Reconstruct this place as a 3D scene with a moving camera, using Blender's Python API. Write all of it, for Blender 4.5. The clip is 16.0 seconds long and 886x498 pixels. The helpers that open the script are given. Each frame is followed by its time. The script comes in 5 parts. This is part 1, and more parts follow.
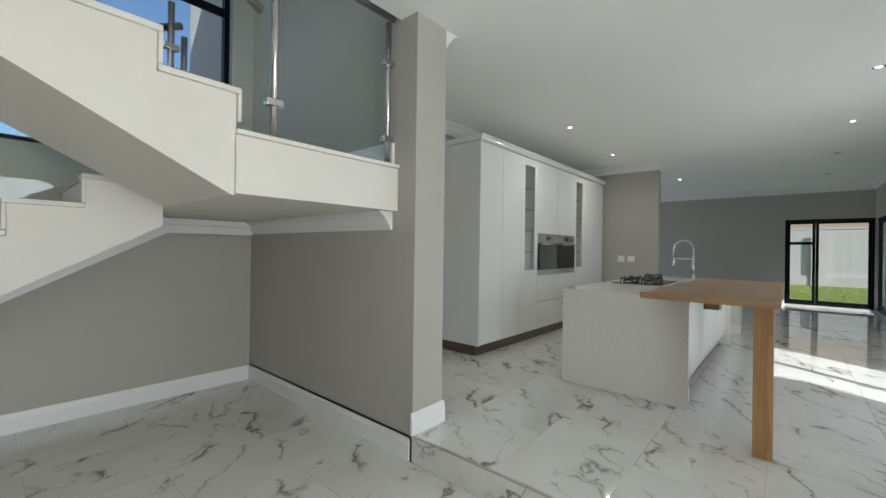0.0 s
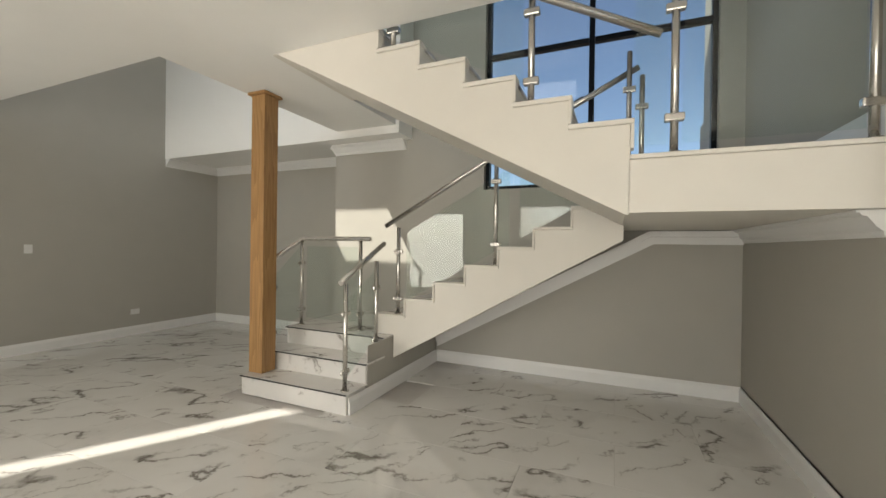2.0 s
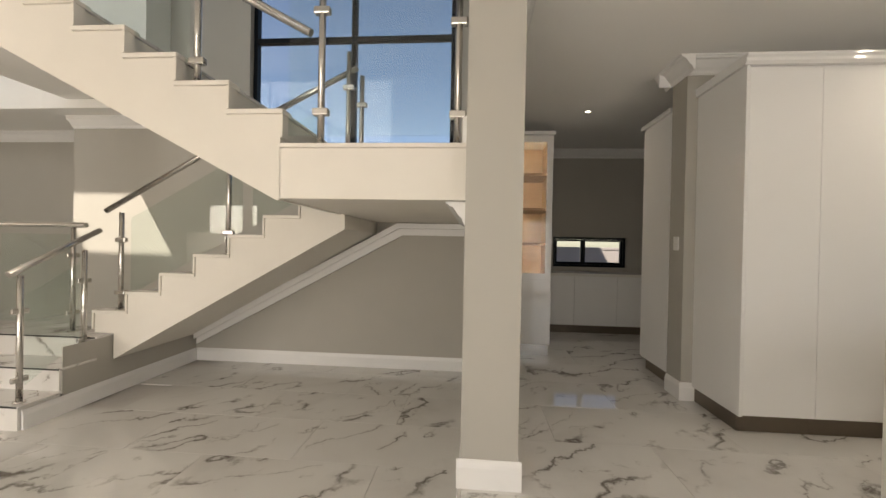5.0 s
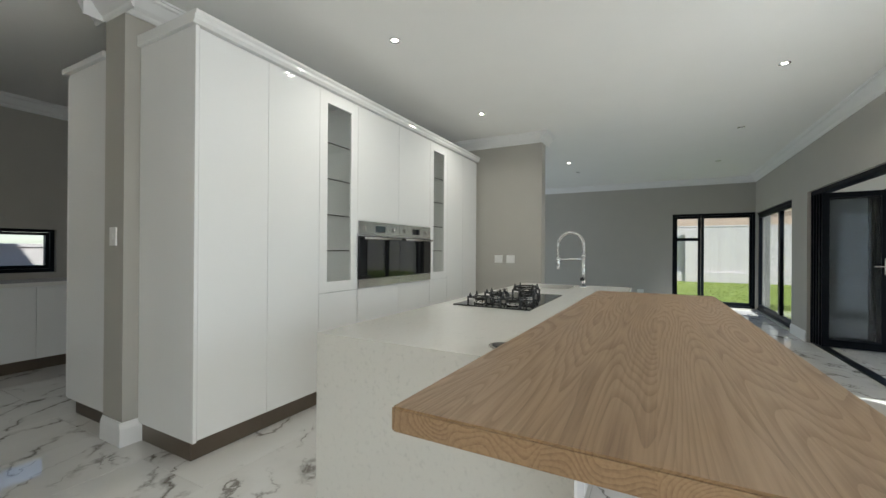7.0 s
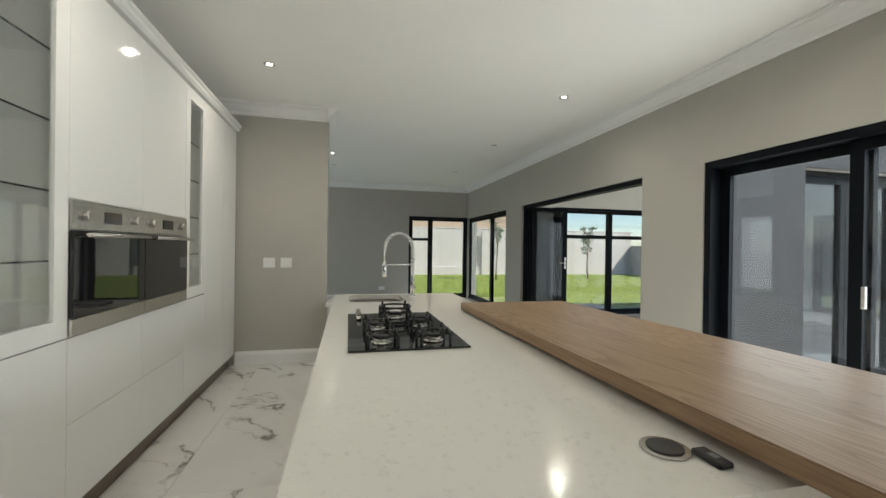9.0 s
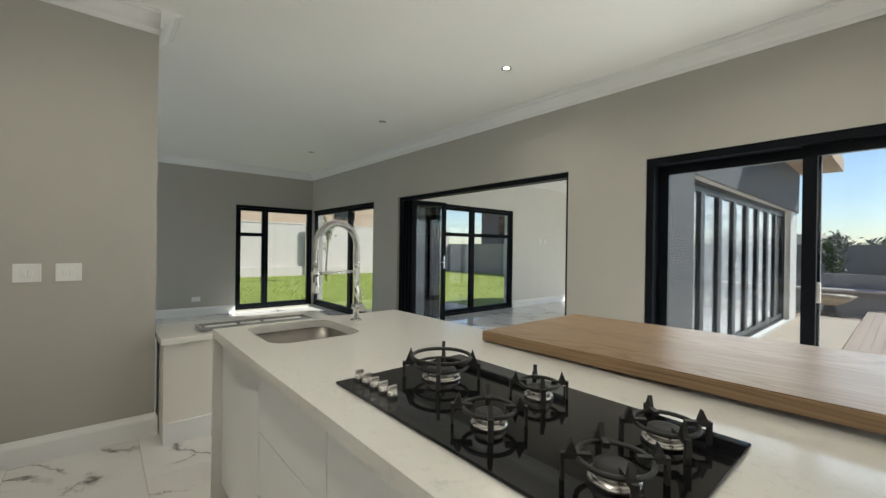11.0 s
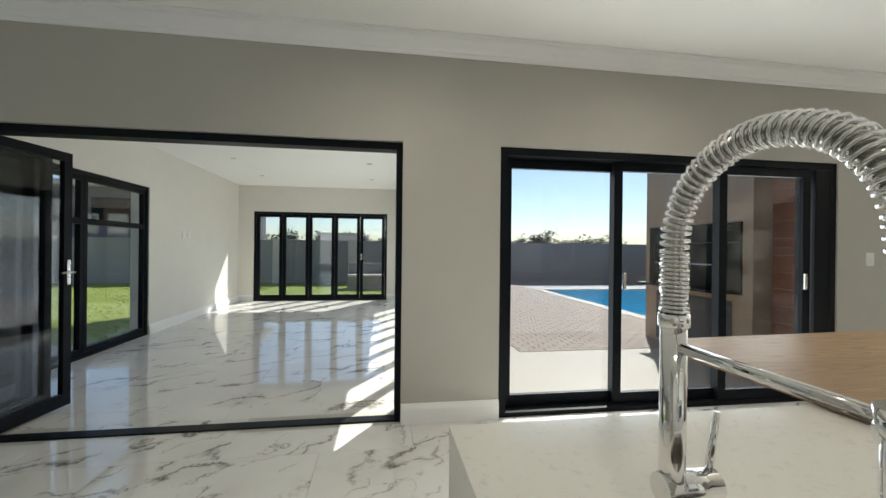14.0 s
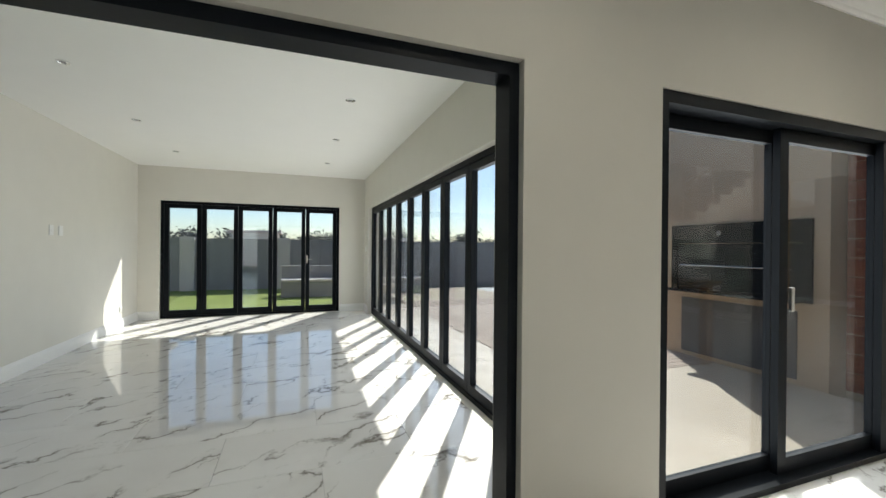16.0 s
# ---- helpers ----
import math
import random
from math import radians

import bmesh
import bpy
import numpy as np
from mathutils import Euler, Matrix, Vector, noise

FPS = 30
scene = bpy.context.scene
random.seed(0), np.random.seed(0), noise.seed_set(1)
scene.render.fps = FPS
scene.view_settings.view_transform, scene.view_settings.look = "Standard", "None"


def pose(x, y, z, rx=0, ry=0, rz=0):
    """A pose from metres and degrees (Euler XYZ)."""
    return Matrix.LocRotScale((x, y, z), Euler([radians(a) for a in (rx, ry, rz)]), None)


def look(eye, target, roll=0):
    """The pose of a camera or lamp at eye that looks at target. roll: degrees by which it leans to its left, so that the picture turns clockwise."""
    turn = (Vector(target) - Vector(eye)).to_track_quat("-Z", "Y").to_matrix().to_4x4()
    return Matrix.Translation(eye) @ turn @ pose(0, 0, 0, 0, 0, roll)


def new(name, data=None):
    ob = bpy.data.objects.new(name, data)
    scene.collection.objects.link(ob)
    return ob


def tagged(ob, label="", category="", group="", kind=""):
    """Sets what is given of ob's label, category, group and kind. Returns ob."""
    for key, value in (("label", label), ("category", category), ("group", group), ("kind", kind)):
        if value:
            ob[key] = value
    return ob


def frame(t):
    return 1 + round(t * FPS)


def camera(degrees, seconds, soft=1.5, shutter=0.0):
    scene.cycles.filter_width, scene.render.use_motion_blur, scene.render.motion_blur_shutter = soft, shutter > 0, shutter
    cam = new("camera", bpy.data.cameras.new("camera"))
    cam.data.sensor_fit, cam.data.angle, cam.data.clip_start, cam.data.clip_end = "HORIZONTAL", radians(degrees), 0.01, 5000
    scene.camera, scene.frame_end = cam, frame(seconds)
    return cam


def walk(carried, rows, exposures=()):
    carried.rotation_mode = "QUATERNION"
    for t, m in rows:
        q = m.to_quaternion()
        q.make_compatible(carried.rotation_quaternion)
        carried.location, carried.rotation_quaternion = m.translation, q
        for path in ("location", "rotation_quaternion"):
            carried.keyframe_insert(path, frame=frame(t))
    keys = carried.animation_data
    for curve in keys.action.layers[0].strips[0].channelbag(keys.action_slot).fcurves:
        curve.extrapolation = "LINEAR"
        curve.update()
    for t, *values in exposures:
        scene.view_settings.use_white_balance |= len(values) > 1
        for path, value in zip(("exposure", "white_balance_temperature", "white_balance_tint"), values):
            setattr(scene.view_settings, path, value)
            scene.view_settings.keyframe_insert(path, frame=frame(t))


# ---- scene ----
cam = camera(96.0, 16.0)
PATH = [
    (0, (0.137, 1.568, 1.264), (1.648, 2.878, 1.265), 0.8),
    (0.5, (0.259, 1.407, 1.281), (1.13, 3.207, 1.279), 0.7),
    (1, (0.397, 1.292, 1.305), (0.631, 3.278, 1.295), 0.8),
    (1.5, (0.636, 1.245, 1.296), (0.309, 3.218, 1.29), 0.8),
    (2, (0.89, 1.202, 1.324), (0.099, 3.039, 1.314), 0.8),
    (2.5, (1.113, 1.064, 1.331), (0.039, 2.752, 1.327), 0.9),
    (3, (1.395, 1.008, 1.335), (0.173, 2.592, 1.332), 0.8),
    (5.5, (2.186, 1.502, 1.251), (2.594, 3.459, 1.241), 1.1),
    (6, (2.255, 1.599, 1.243), (3.252, 3.333, 1.247), 0.9),
    (6.5, (2.437, 1.765, 1.233), (3.885, 3.144, 1.24), 0.7),
    (7, (2.612, 1.952, 1.26), (4.374, 2.898, 1.263), 0.4),
    (7.5, (2.708, 2.188, 1.312), (4.656, 2.643, 1.311), 0.7),
    (8, (2.834, 2.518, 1.316), (4.833, 2.579, 1.321), 0.6),
    (8.5, (3.037, 2.846, 1.326), (5.024, 2.621, 1.32), 0.8),
    (9.3, (3.500, 3.260, 1.322), (5.408, 2.661, 1.318), 0.7),
    (10.1, (4.030, 3.520, 1.317), (5.789, 2.569, 1.313), 0.7),
    (11, (4.722, 3.658, 1.312), (6.237, 2.353, 1.307), 0.8),
    (11.5, (5.14, 3.595, 1.32), (6.42, 2.058, 1.318), 0.8),
    (12, (5.517, 3.539, 1.328), (6.484, 1.788, 1.326), 0.9),
    (12.5, (5.91, 3.428, 1.319), (6.461, 1.506, 1.315), 0.9),
    (13, (6.324, 3.382, 1.301), (6.541, 1.393, 1.306), 0.8),
    (13.5, (6.756, 3.298, 1.306), (6.688, 1.3, 1.309), 0.7),
    (13.75, (6.946, 3.241, 1.306), (6.761, 1.254, 1.307), 0.7),
    (14, (7.086, 3.074, 1.307), (6.785, 1.097, 1.305), 0.6),
    (14.5, (7.372, 2.768, 1.312), (6.908, 0.823, 1.308), 0.5),
    (15, (7.546, 2.414, 1.316), (6.95, 0.505, 1.309), 0.5),
    (15.5, (7.653, 1.947, 1.333), (6.98, 0.064, 1.324), 0.5),
    (16, (7.803, 1.51, 1.33), (7.114, -0.368, 1.326), 0.5),
]
walk(cam, [(t, look(eye, target, roll)) for t, eye, target, roll in PATH],
     exposures=[(0.0, 0.6, 5800, 4), (1.5, 0.55, 6500, 8), (3.2, 0.6, 7100, 9), (5.3, 0.75, 7200, 14), (6.0, 0.9, 7000, 14), (6.5, 1.05, 5900, 7), (7.2, 1.05, 5950, 5), (8.5, 1.0, 6250, 5), (11.0, 1.0, 6300, 5), (13.5, 1.0, 6300, 5), (16.0, 1.05, 6300, 5)])

# ---- light ----
world = bpy.data.worlds.new("world")
scene.world = world
world.use_nodes = True
wn = world.node_tree.nodes
sky = wn.new("ShaderNodeTexSky")
sky.sky_type = "NISHITA"
sky.sun_disc = False
sky.dust_density, sky.ozone_density = 0.5, 1.8
SUN_EL = 43.0
SUN_DIR = Vector((0.53, 0.85, -math.tan(radians(SUN_EL)) * math.hypot(0.53, 0.85))).normalized()
sky.sun_elevation = radians(SUN_EL)
sky.sun_rotation = math.atan2(-0.53, -0.85)
world.node_tree.links.new(sky.outputs[0], wn["Background"].inputs[0])
wn["Background"].inputs[1].default_value = 0.10
sun = new("sun", bpy.data.lights.new("sun", "SUN"))
sun.data.energy = 4.3
sun.data.angle = radians(0.5)
sun.data.color = (1.0, 0.95, 0.86)
sun.rotation_mode = "QUATERNION"
sun.rotation_quaternion = SUN_DIR.to_track_quat("-Z", "Y")


def sky_lamp(name, x, y, z, w, h, turn, energy, color=(0.9, 0.95, 1.0)):
    """An area lamp added for daylight, as if through an opening."""
    d = bpy.data.lights.new(name, "AREA")
    d.shape, d.size, d.size_y, d.energy, d.color = "RECTANGLE", w, h, energy, color
    ob = new(name, d)
    ob.matrix_world = pose(x, y, z, 90, 0, turn)
    return ob


# added fill: unseen, assumed glazing at hall entrance, gallery and lounge's north end
sky_lamp("hall_fill", -0.2, -1.9, 1.3, 4.2, 2.2, 0, 95, (1.0, 0.95, 0.87))
sky_lamp("hall_west_fill", -3.9, -1.9, 1.2, 2.4, 2.1, 0, 70, (1.0, 0.95, 0.87))
# brightens the upper hall; no window is built here
sky_lamp("gallery_fill", -2.0, 1.25, 4.4, 4.0, 1.8, 0, 35)
sky_lamp("lounge_fill", 11.2, 7.9, 1.3, 2.8, 2.0, 180, 18)

# the patio door and the long folding door of the sunroom
sky_lamp("patio_daylight", 4.64, -0.13, 1.0, 2.9, 1.9, 0, 31, (1.0, 0.97, 0.92))
sky_lamp("sunroom_daylight", 6.25, -3.81, 1.05, 5.4, 2.0, -90, 38, (1.0, 0.97, 0.92))


# ---- materials ----
def mat(name, base, rough=0.5, metal=0.0, noise_scale=8.0, vary=0.06, bump=0.0, bump_scale=60.0, coat=0.0, rough_vary=0.05, rand=0.0, stretch=(1, 1, 1)):
    m = bpy.data.materials.new(name)
    m.use_nodes = True
    nt = m.node_tree
    n, l = nt.nodes, nt.links
    b = n["Principled BSDF"]
    b.inputs["Metallic"].default_value = metal
    b.inputs["Coat Weight"].default_value = coat
    tc = n.new("ShaderNodeTexCoord")
    mp = n.new("ShaderNodeMapping")
    mp.inputs["Scale"].default_value = stretch
    l.new(tc.outputs["Object"], mp.inputs["Vector"])
    nz = n.new("ShaderNodeTexNoise")
    nz.inputs["Scale"].default_value = noise_scale
    nz.inputs["Detail"].default_value = 6
    l.new(mp.outputs[0], nz.inputs["Vector"])
    big = n.new("ShaderNodeTexNoise")
    big.inputs["Scale"].default_value = noise_scale * 0.12
    l.new(mp.outputs[0], big.inputs["Vector"])
    add = n.new("ShaderNodeMath")
    add.operation = "ADD"
    l.new(nz.outputs["Fac"], add.inputs[0])
    l.new(big.outputs["Fac"], add.inputs[1])
    fac = add.outputs[0]
    if rand:
        oi = n.new("ShaderNodeObjectInfo")
        r = n.new("ShaderNodeMath")
        r.operation = "MULTIPLY_ADD"
        r.inputs[1].default_value = rand
        l.new(oi.outputs["Random"], r.inputs[0])
        l.new(fac, r.inputs[2])
        fac = r.outputs[0]
    rg = n.new("ShaderNodeMapRange")
    rg.inputs["From Min"].default_value = 0.6
    rg.inputs["From Max"].default_value = 1.4 + rand
    rg.inputs["To Min"].default_value = 1 - vary
    rg.inputs["To Max"].default_value = 1 + vary
    l.new(fac, rg.inputs["Value"])
    mul = n.new("ShaderNodeVectorMath")
    mul.operation = "SCALE"
    mul.inputs[0].default_value = base
    l.new(rg.outputs[0], mul.inputs["Scale"])
    l.new(mul.outputs[0], b.inputs["Base Color"])
    rr = n.new("ShaderNodeMapRange")
    rr.inputs["To Min"].default_value = max(0.0, rough - rough_vary)
    rr.inputs["To Max"].default_value = min(1.0, rough + rough_vary)
    l.new(nz.outputs["Fac"], rr.inputs["Value"])
    l.new(rr.outputs[0], b.inputs["Roughness"])
    if bump:
        bn = n.new("ShaderNodeTexNoise")
        bn.inputs["Scale"].default_value = bump_scale
        bn.inputs["Detail"].default_value = 4
        l.new(mp.outputs[0], bn.inputs["Vector"])
        bp = n.new("ShaderNodeBump")
        bp.inputs["Strength"].default_value = bump
        bp.inputs["Distance"].default_value = 0.01
        l.new(bn.outputs["Fac"], bp.inputs["Height"])
        l.new(bp.outputs[0], b.inputs["Normal"])
    return m


def glass_mat(name, tint, gloss=0.9):
    m = bpy.data.materials.new(name)
    m.use_nodes = True
    n, l = m.node_tree.nodes, m.node_tree.links
    n.remove(n["Principled BSDF"])
    tr = n.new("ShaderNodeBsdfTransparent")
    tr.inputs[0].default_value = (*tint, 1)
    gl = n.new("ShaderNodeBsdfGlossy")
    gl.inputs["Roughness"].default_value = 0.0
    gl.inputs[0].default_value = (gloss, gloss, gloss, 1)
    lw = n.new("ShaderNodeLayerWeight")
    pw = n.new("ShaderNodeMath")
    pw.operation = "POWER"
    pw.inputs[1].default_value = 5.0
    l.new(lw.outputs["Facing"], pw.inputs[0])
    fr = n.new("ShaderNodeMath")
    fr.operation = "MULTIPLY_ADD"
    fr.inputs[1].default_value = 0.85
    fr.inputs[2].default_value = 0.035
    l.new(pw.outputs[0], fr.inputs[0])
    mx = n.new("ShaderNodeMixShader")
    l.new(fr.outputs[0], mx.inputs[0])
    l.new(tr.outputs[0], mx.inputs[1])
    l.new(gl.outputs[0], mx.inputs[2])
    l.new(mx.outputs[0], n["Material Output"].inputs[0])
    return m


def math_node(n, l, op, a, b=None, c=None, clamp=False):
    """One math node whose inputs are sockets or numbers; gives its output."""
    k = n.new("ShaderNodeMath")
    k.operation, k.use_clamp = op, clamp
    for slot, v in enumerate((a, b, c)):
        if v is None:
            continue
        if isinstance(v, (int, float)):
            k.inputs[slot].default_value = v
        else:
            l.new(v, k.inputs[slot])
    return k.outputs[0]


def noise_node(n, l, vec, scale, detail=4.0, rough=0.5):
    k = n.new("ShaderNodeTexNoise")
    k.inputs["Scale"].default_value = scale
    k.inputs["Detail"].default_value = detail
    k.inputs["Roughness"].default_value = rough
    l.new(vec, k.inputs["Vector"])
    return k


def range_node(n, l, v, a, b, c=0.0, d=1.0):
    k = n.new("ShaderNodeMapRange")
    for name, x in zip(("From Min", "From Max", "To Min", "To Max"), (a, b, c, d)):
        k.inputs[name].default_value = x
    l.new(v, k.inputs["Value"])
    return k.outputs[0]


def marble_mat():
    """Polished white porcelain: sparse feathery grey-brown veins along the slab's diagonal, shifted tile by tile."""
    m = bpy.data.materials.new("marble_tile")
    m.use_nodes = True
    n, l = m.node_tree.nodes, m.node_tree.links
    b = n["Principled BSDF"]
    tc = n.new("ShaderNodeTexCoord")
    oi = n.new("ShaderNodeObjectInfo")
    off = n.new("ShaderNodeVectorMath")
    off.operation = "MULTIPLY_ADD"
    off.inputs[1].default_value = (37.0, 53.0, 19.0)
    l.new(oi.outputs["Random"], off.inputs[0])
    l.new(tc.outputs["Object"], off.inputs[2])
    warp = noise_node(n, l, off.outputs[0], 3.2, 10, 0.66)
    wv = n.new("ShaderNodeVectorMath")
    wv.operation = "MULTIPLY_ADD"
    wv.inputs[1].default_value = (0.34, 0.34, 0.34)
    l.new(warp.outputs["Color"], wv.inputs[0])
    l.new(off.outputs[0], wv.inputs[2])
    dark = None
    for turn, stretch, scale, width, g0, g1, gs in ((0.62, (0.45, 1.5, 1.0), 1.5, 0.018, 0.45, 0.55, 1.7), (0.95, (0.5, 1.3, 1.0), 3.1, 0.016, 0.52, 0.61, 2.6)):
        mp = n.new("ShaderNodeMapping")
        mp.vector_type = "TEXTURE"
        mp.inputs["Rotation"].default_value = (0, 0, turn)
        mp.inputs["Scale"].default_value = tuple(1 / k for k in stretch)
        l.new(wv.outputs[0], mp.inputs["Vector"])
        field = noise_node(n, l, mp.outputs[0], scale, 1.5)
        away = math_node(n, l, "ABSOLUTE", math_node(n, l, "SUBTRACT", field.outputs["Fac"], 0.5))
        core = range_node(n, l, away, 0.0, width, 1.0, 0.0)
        halo = range_node(n, l, away, 0.0, width * 4, 0.13, 0.0)
        gate = noise_node(n, l, off.outputs[0], gs, 5, 0.6)
        open_ = range_node(n, l, gate.outputs["Fac"], g0, g1)
        v = math_node(n, l, "MULTIPLY", math_node(n, l, "MAXIMUM", core, halo), open_)
        dark = v if dark is None else math_node(n, l, "MAXIMUM", dark, math_node(n, l, "MULTIPLY", v, 0.8))
    cloud = noise_node(n, l, off.outputs[0], 1.4, 6)
    ramp = n.new("ShaderNodeValToRGB")
    ramp.color_ramp.elements[0].position = 0.33
    ramp.color_ramp.elements[0].color = (0.68, 0.665, 0.64, 1)
    ramp.color_ramp.elements[1].position = 0.6
    ramp.color_ramp.elements[1].color = (0.73, 0.72, 0.695, 1)
    l.new(cloud.outputs["Fac"], ramp.inputs[0])
    mix = n.new("ShaderNodeMix")
    mix.data_type = "RGBA"
    l.new(dark, mix.inputs[0])
    l.new(ramp.outputs[0], mix.inputs[6])
    mix.inputs[7].default_value = (0.16, 0.14, 0.12, 1)
    l.new(mix.outputs[2], b.inputs["Base Color"])
    b.inputs["Roughness"].default_value = 0.03
    b.inputs["IOR"].default_value = 1.58
    return m


def quartz_mat():
    """Engineered white stone with grey flecks and pale clouds."""
    m = bpy.data.materials.new("quartz")
    m.use_nodes = True
    n, l = m.node_tree.nodes, m.node_tree.links
    b = n["Principled BSDF"]
    tc = n.new("ShaderNodeTexCoord")
    big = noise_node(n, l, tc.outputs["Object"], 5.0, 4)
    mid = noise_node(n, l, tc.outputs["Object"], 46.0, 5, 0.65)
    fine = noise_node(n, l, tc.outputs["Object"], 260.0, 2)
    fleck = range_node(n, l, mid.outputs["Fac"], 0.55, 0.70, 0.0, 0.34)
    grit = range_node(n, l, fine.outputs["Fac"], 0.62, 0.75, 0.0, 0.25)
    f = math_node(n, l, "MULTIPLY", math_node(n, l, "MAXIMUM", fleck, grit), range_node(n, l, big.outputs["Fac"], 0.35, 0.65, 0.45, 1.0))
    mix = n.new("ShaderNodeMix")
    mix.data_type = "RGBA"
    l.new(f, mix.inputs[0])
    mix.inputs[6].default_value = (0.76, 0.745, 0.70, 1)
    mix.inputs[7].default_value = (0.40, 0.39, 0.365, 1)
    l.new(mix.outputs[2], b.inputs["Base Color"])
    l.new(range_node(n, l, mid.outputs["Fac"], 0.3, 0.7, 0.10, 0.2), b.inputs["Roughness"])
    return m


def plank_wood_mat(name, light, dark, plank=0.15, rough=0.4):
    """Boards glued side by side along x, each with its own tall cathedral grain, pores and tone."""
    m = bpy.data.materials.new(name)
    m.use_nodes = True
    n, l = m.node_tree.nodes, m.node_tree.links
    b = n["Principled BSDF"]
    tc = n.new("ShaderNodeTexCoord")
    sp = n.new("ShaderNodeSeparateXYZ")
    l.new(tc.outputs["Object"], sp.inputs[0])
    idx = math_node(n, l, "FLOOR", math_node(n, l, "DIVIDE", sp.outputs[1], plank))
    wn_ = n.new("ShaderNodeTexWhiteNoise")
    wn_.noise_dimensions = "1D"
    l.new(idx, wn_.inputs["W"])
    cb = n.new("ShaderNodeCombineXYZ")
    l.new(math_node(n, l, "MULTIPLY_ADD", wn_.outputs["Value"], 17.0, math_node(n, l, "MULTIPLY", sp.outputs[0], 0.5)), cb.inputs[0])
    l.new(math_node(n, l, "MULTIPLY", sp.outputs[1], 6.5), cb.inputs[1])
    l.new(math_node(n, l, "MULTIPLY_ADD", idx, 3.7, math_node(n, l, "MULTIPLY", sp.outputs[2], 6.5)), cb.inputs[2])
    field = noise_node(n, l, cb.outputs[0], 1.0, 1.4, 0.3)
    ring = math_node(n, l, "FRACT", math_node(n, l, "MULTIPLY", field.outputs["Fac"], 38.0))
    cf = n.new("ShaderNodeMapping")
    cf.inputs["Scale"].default_value = (4.0, 160.0, 160.0)
    l.new(tc.outputs["Object"], cf.inputs["Vector"])
    pore = noise_node(n, l, cf.outputs[0], 1.0, 4, 0.6)
    v = math_node(n, l, "ADD", math_node(n, l, "MULTIPLY", range_node(n, l, ring, 0.45, 0.95), 0.38), range_node(n, l, pore.outputs["Fac"], 0.4, 0.72, 0.0, 0.38))
    v = math_node(n, l, "ADD", v, math_node(n, l, "MULTIPLY_ADD", wn_.outputs["Value"], 0.16, -0.08), None, True)
    mix = n.new("ShaderNodeMix")
    mix.data_type = "RGBA"
    l.new(v, mix.inputs[0])
    mix.inputs[6].default_value = (*light, 1)
    mix.inputs[7].default_value = (*dark, 1)
    l.new(mix.outputs[2], b.inputs["Base Color"])
    l.new(range_node(n, l, v, 0.0, 1.0, rough - 0.06, rough + 0.08), b.inputs["Roughness"])
    bp = n.new("ShaderNodeBump")
    bp.inputs["Strength"].default_value = 0.12
    bp.inputs["Distance"].default_value = 0.002
    bp.invert = True
    l.new(v, bp.inputs["Height"])
    l.new(bp.outputs[0], b.inputs["Normal"])
    return m


def wood_mat(name, light, dark, axis=0, scale=1.0, rough=0.45):
    """Oiled timber: long cathedral grain along one axis."""
    m = bpy.data.materials.new(name)
    m.use_nodes = True
    n, l = m.node_tree.nodes, m.node_tree.links
    b = n["Principled BSDF"]
    tc = n.new("ShaderNodeTexCoord")
    mp = n.new("ShaderNodeMapping")
    sc = [5.0 * scale] * 3
    sc[axis] = 0.32 * scale
    mp.inputs["Scale"].default_value = sc
    l.new(tc.outputs["Object"], mp.inputs["Vector"])
    nz = n.new("ShaderNodeTexNoise")
    nz.inputs["Scale"].default_value = 1.0
    nz.inputs["Detail"].default_value = 3
    l.new(mp.outputs[0], nz.inputs["Vector"])
    k = n.new("ShaderNodeMath")
    k.operation = "MULTIPLY"
    k.inputs[1].default_value = 13.0
    l.new(nz.outputs["Fac"], k.inputs[0])
    fr = n.new("ShaderNodeMath")
    fr.operation = "FRACT"
    l.new(k.outputs[0], fr.inputs[0])
    fine = n.new("ShaderNodeTexNoise")
    fine.inputs["Scale"].default_value = 14.0
    fine.inputs["Detail"].default_value = 5
    l.new(mp.outputs[0], fine.inputs["Vector"])
    mx = n.new("ShaderNodeMath")
    mx.operation = "MULTIPLY_ADD"
    mx.inputs[1].default_value = 0.45
    l.new(fr.outputs[0], mx.inputs[0])
    l.new(fine.outputs["Fac"], mx.inputs[2])
    ramp = n.new("ShaderNodeValToRGB")
    ramp.color_ramp.elements[0].position = 0.35
    ramp.color_ramp.elements[0].color = (*light, 1)
    ramp.color_ramp.elements[1].position = 1.0
    ramp.color_ramp.elements[1].color = (*dark, 1)
    l.new(mx.outputs[0], ramp.inputs[0])
    l.new(ramp.outputs[0], b.inputs["Base Color"])
    b.inputs["Roughness"].default_value = rough
    bp = n.new("ShaderNodeBump")
    bp.inputs["Strength"].default_value = 0.15
    bp.inputs["Distance"].default_value = 0.004
    l.new(mx.outputs[0], bp.inputs["Height"])
    l.new(bp.outputs[0], b.inputs["Normal"])
    return m


def glow_mat(name, color, strength):
    m = bpy.data.materials.new(name)
    m.use_nodes = True
    b = m.node_tree.nodes["Principled BSDF"]
    b.inputs["Emission Color"].default_value = (*color, 1)
    b.inputs["Emission Strength"].default_value = strength
    return m


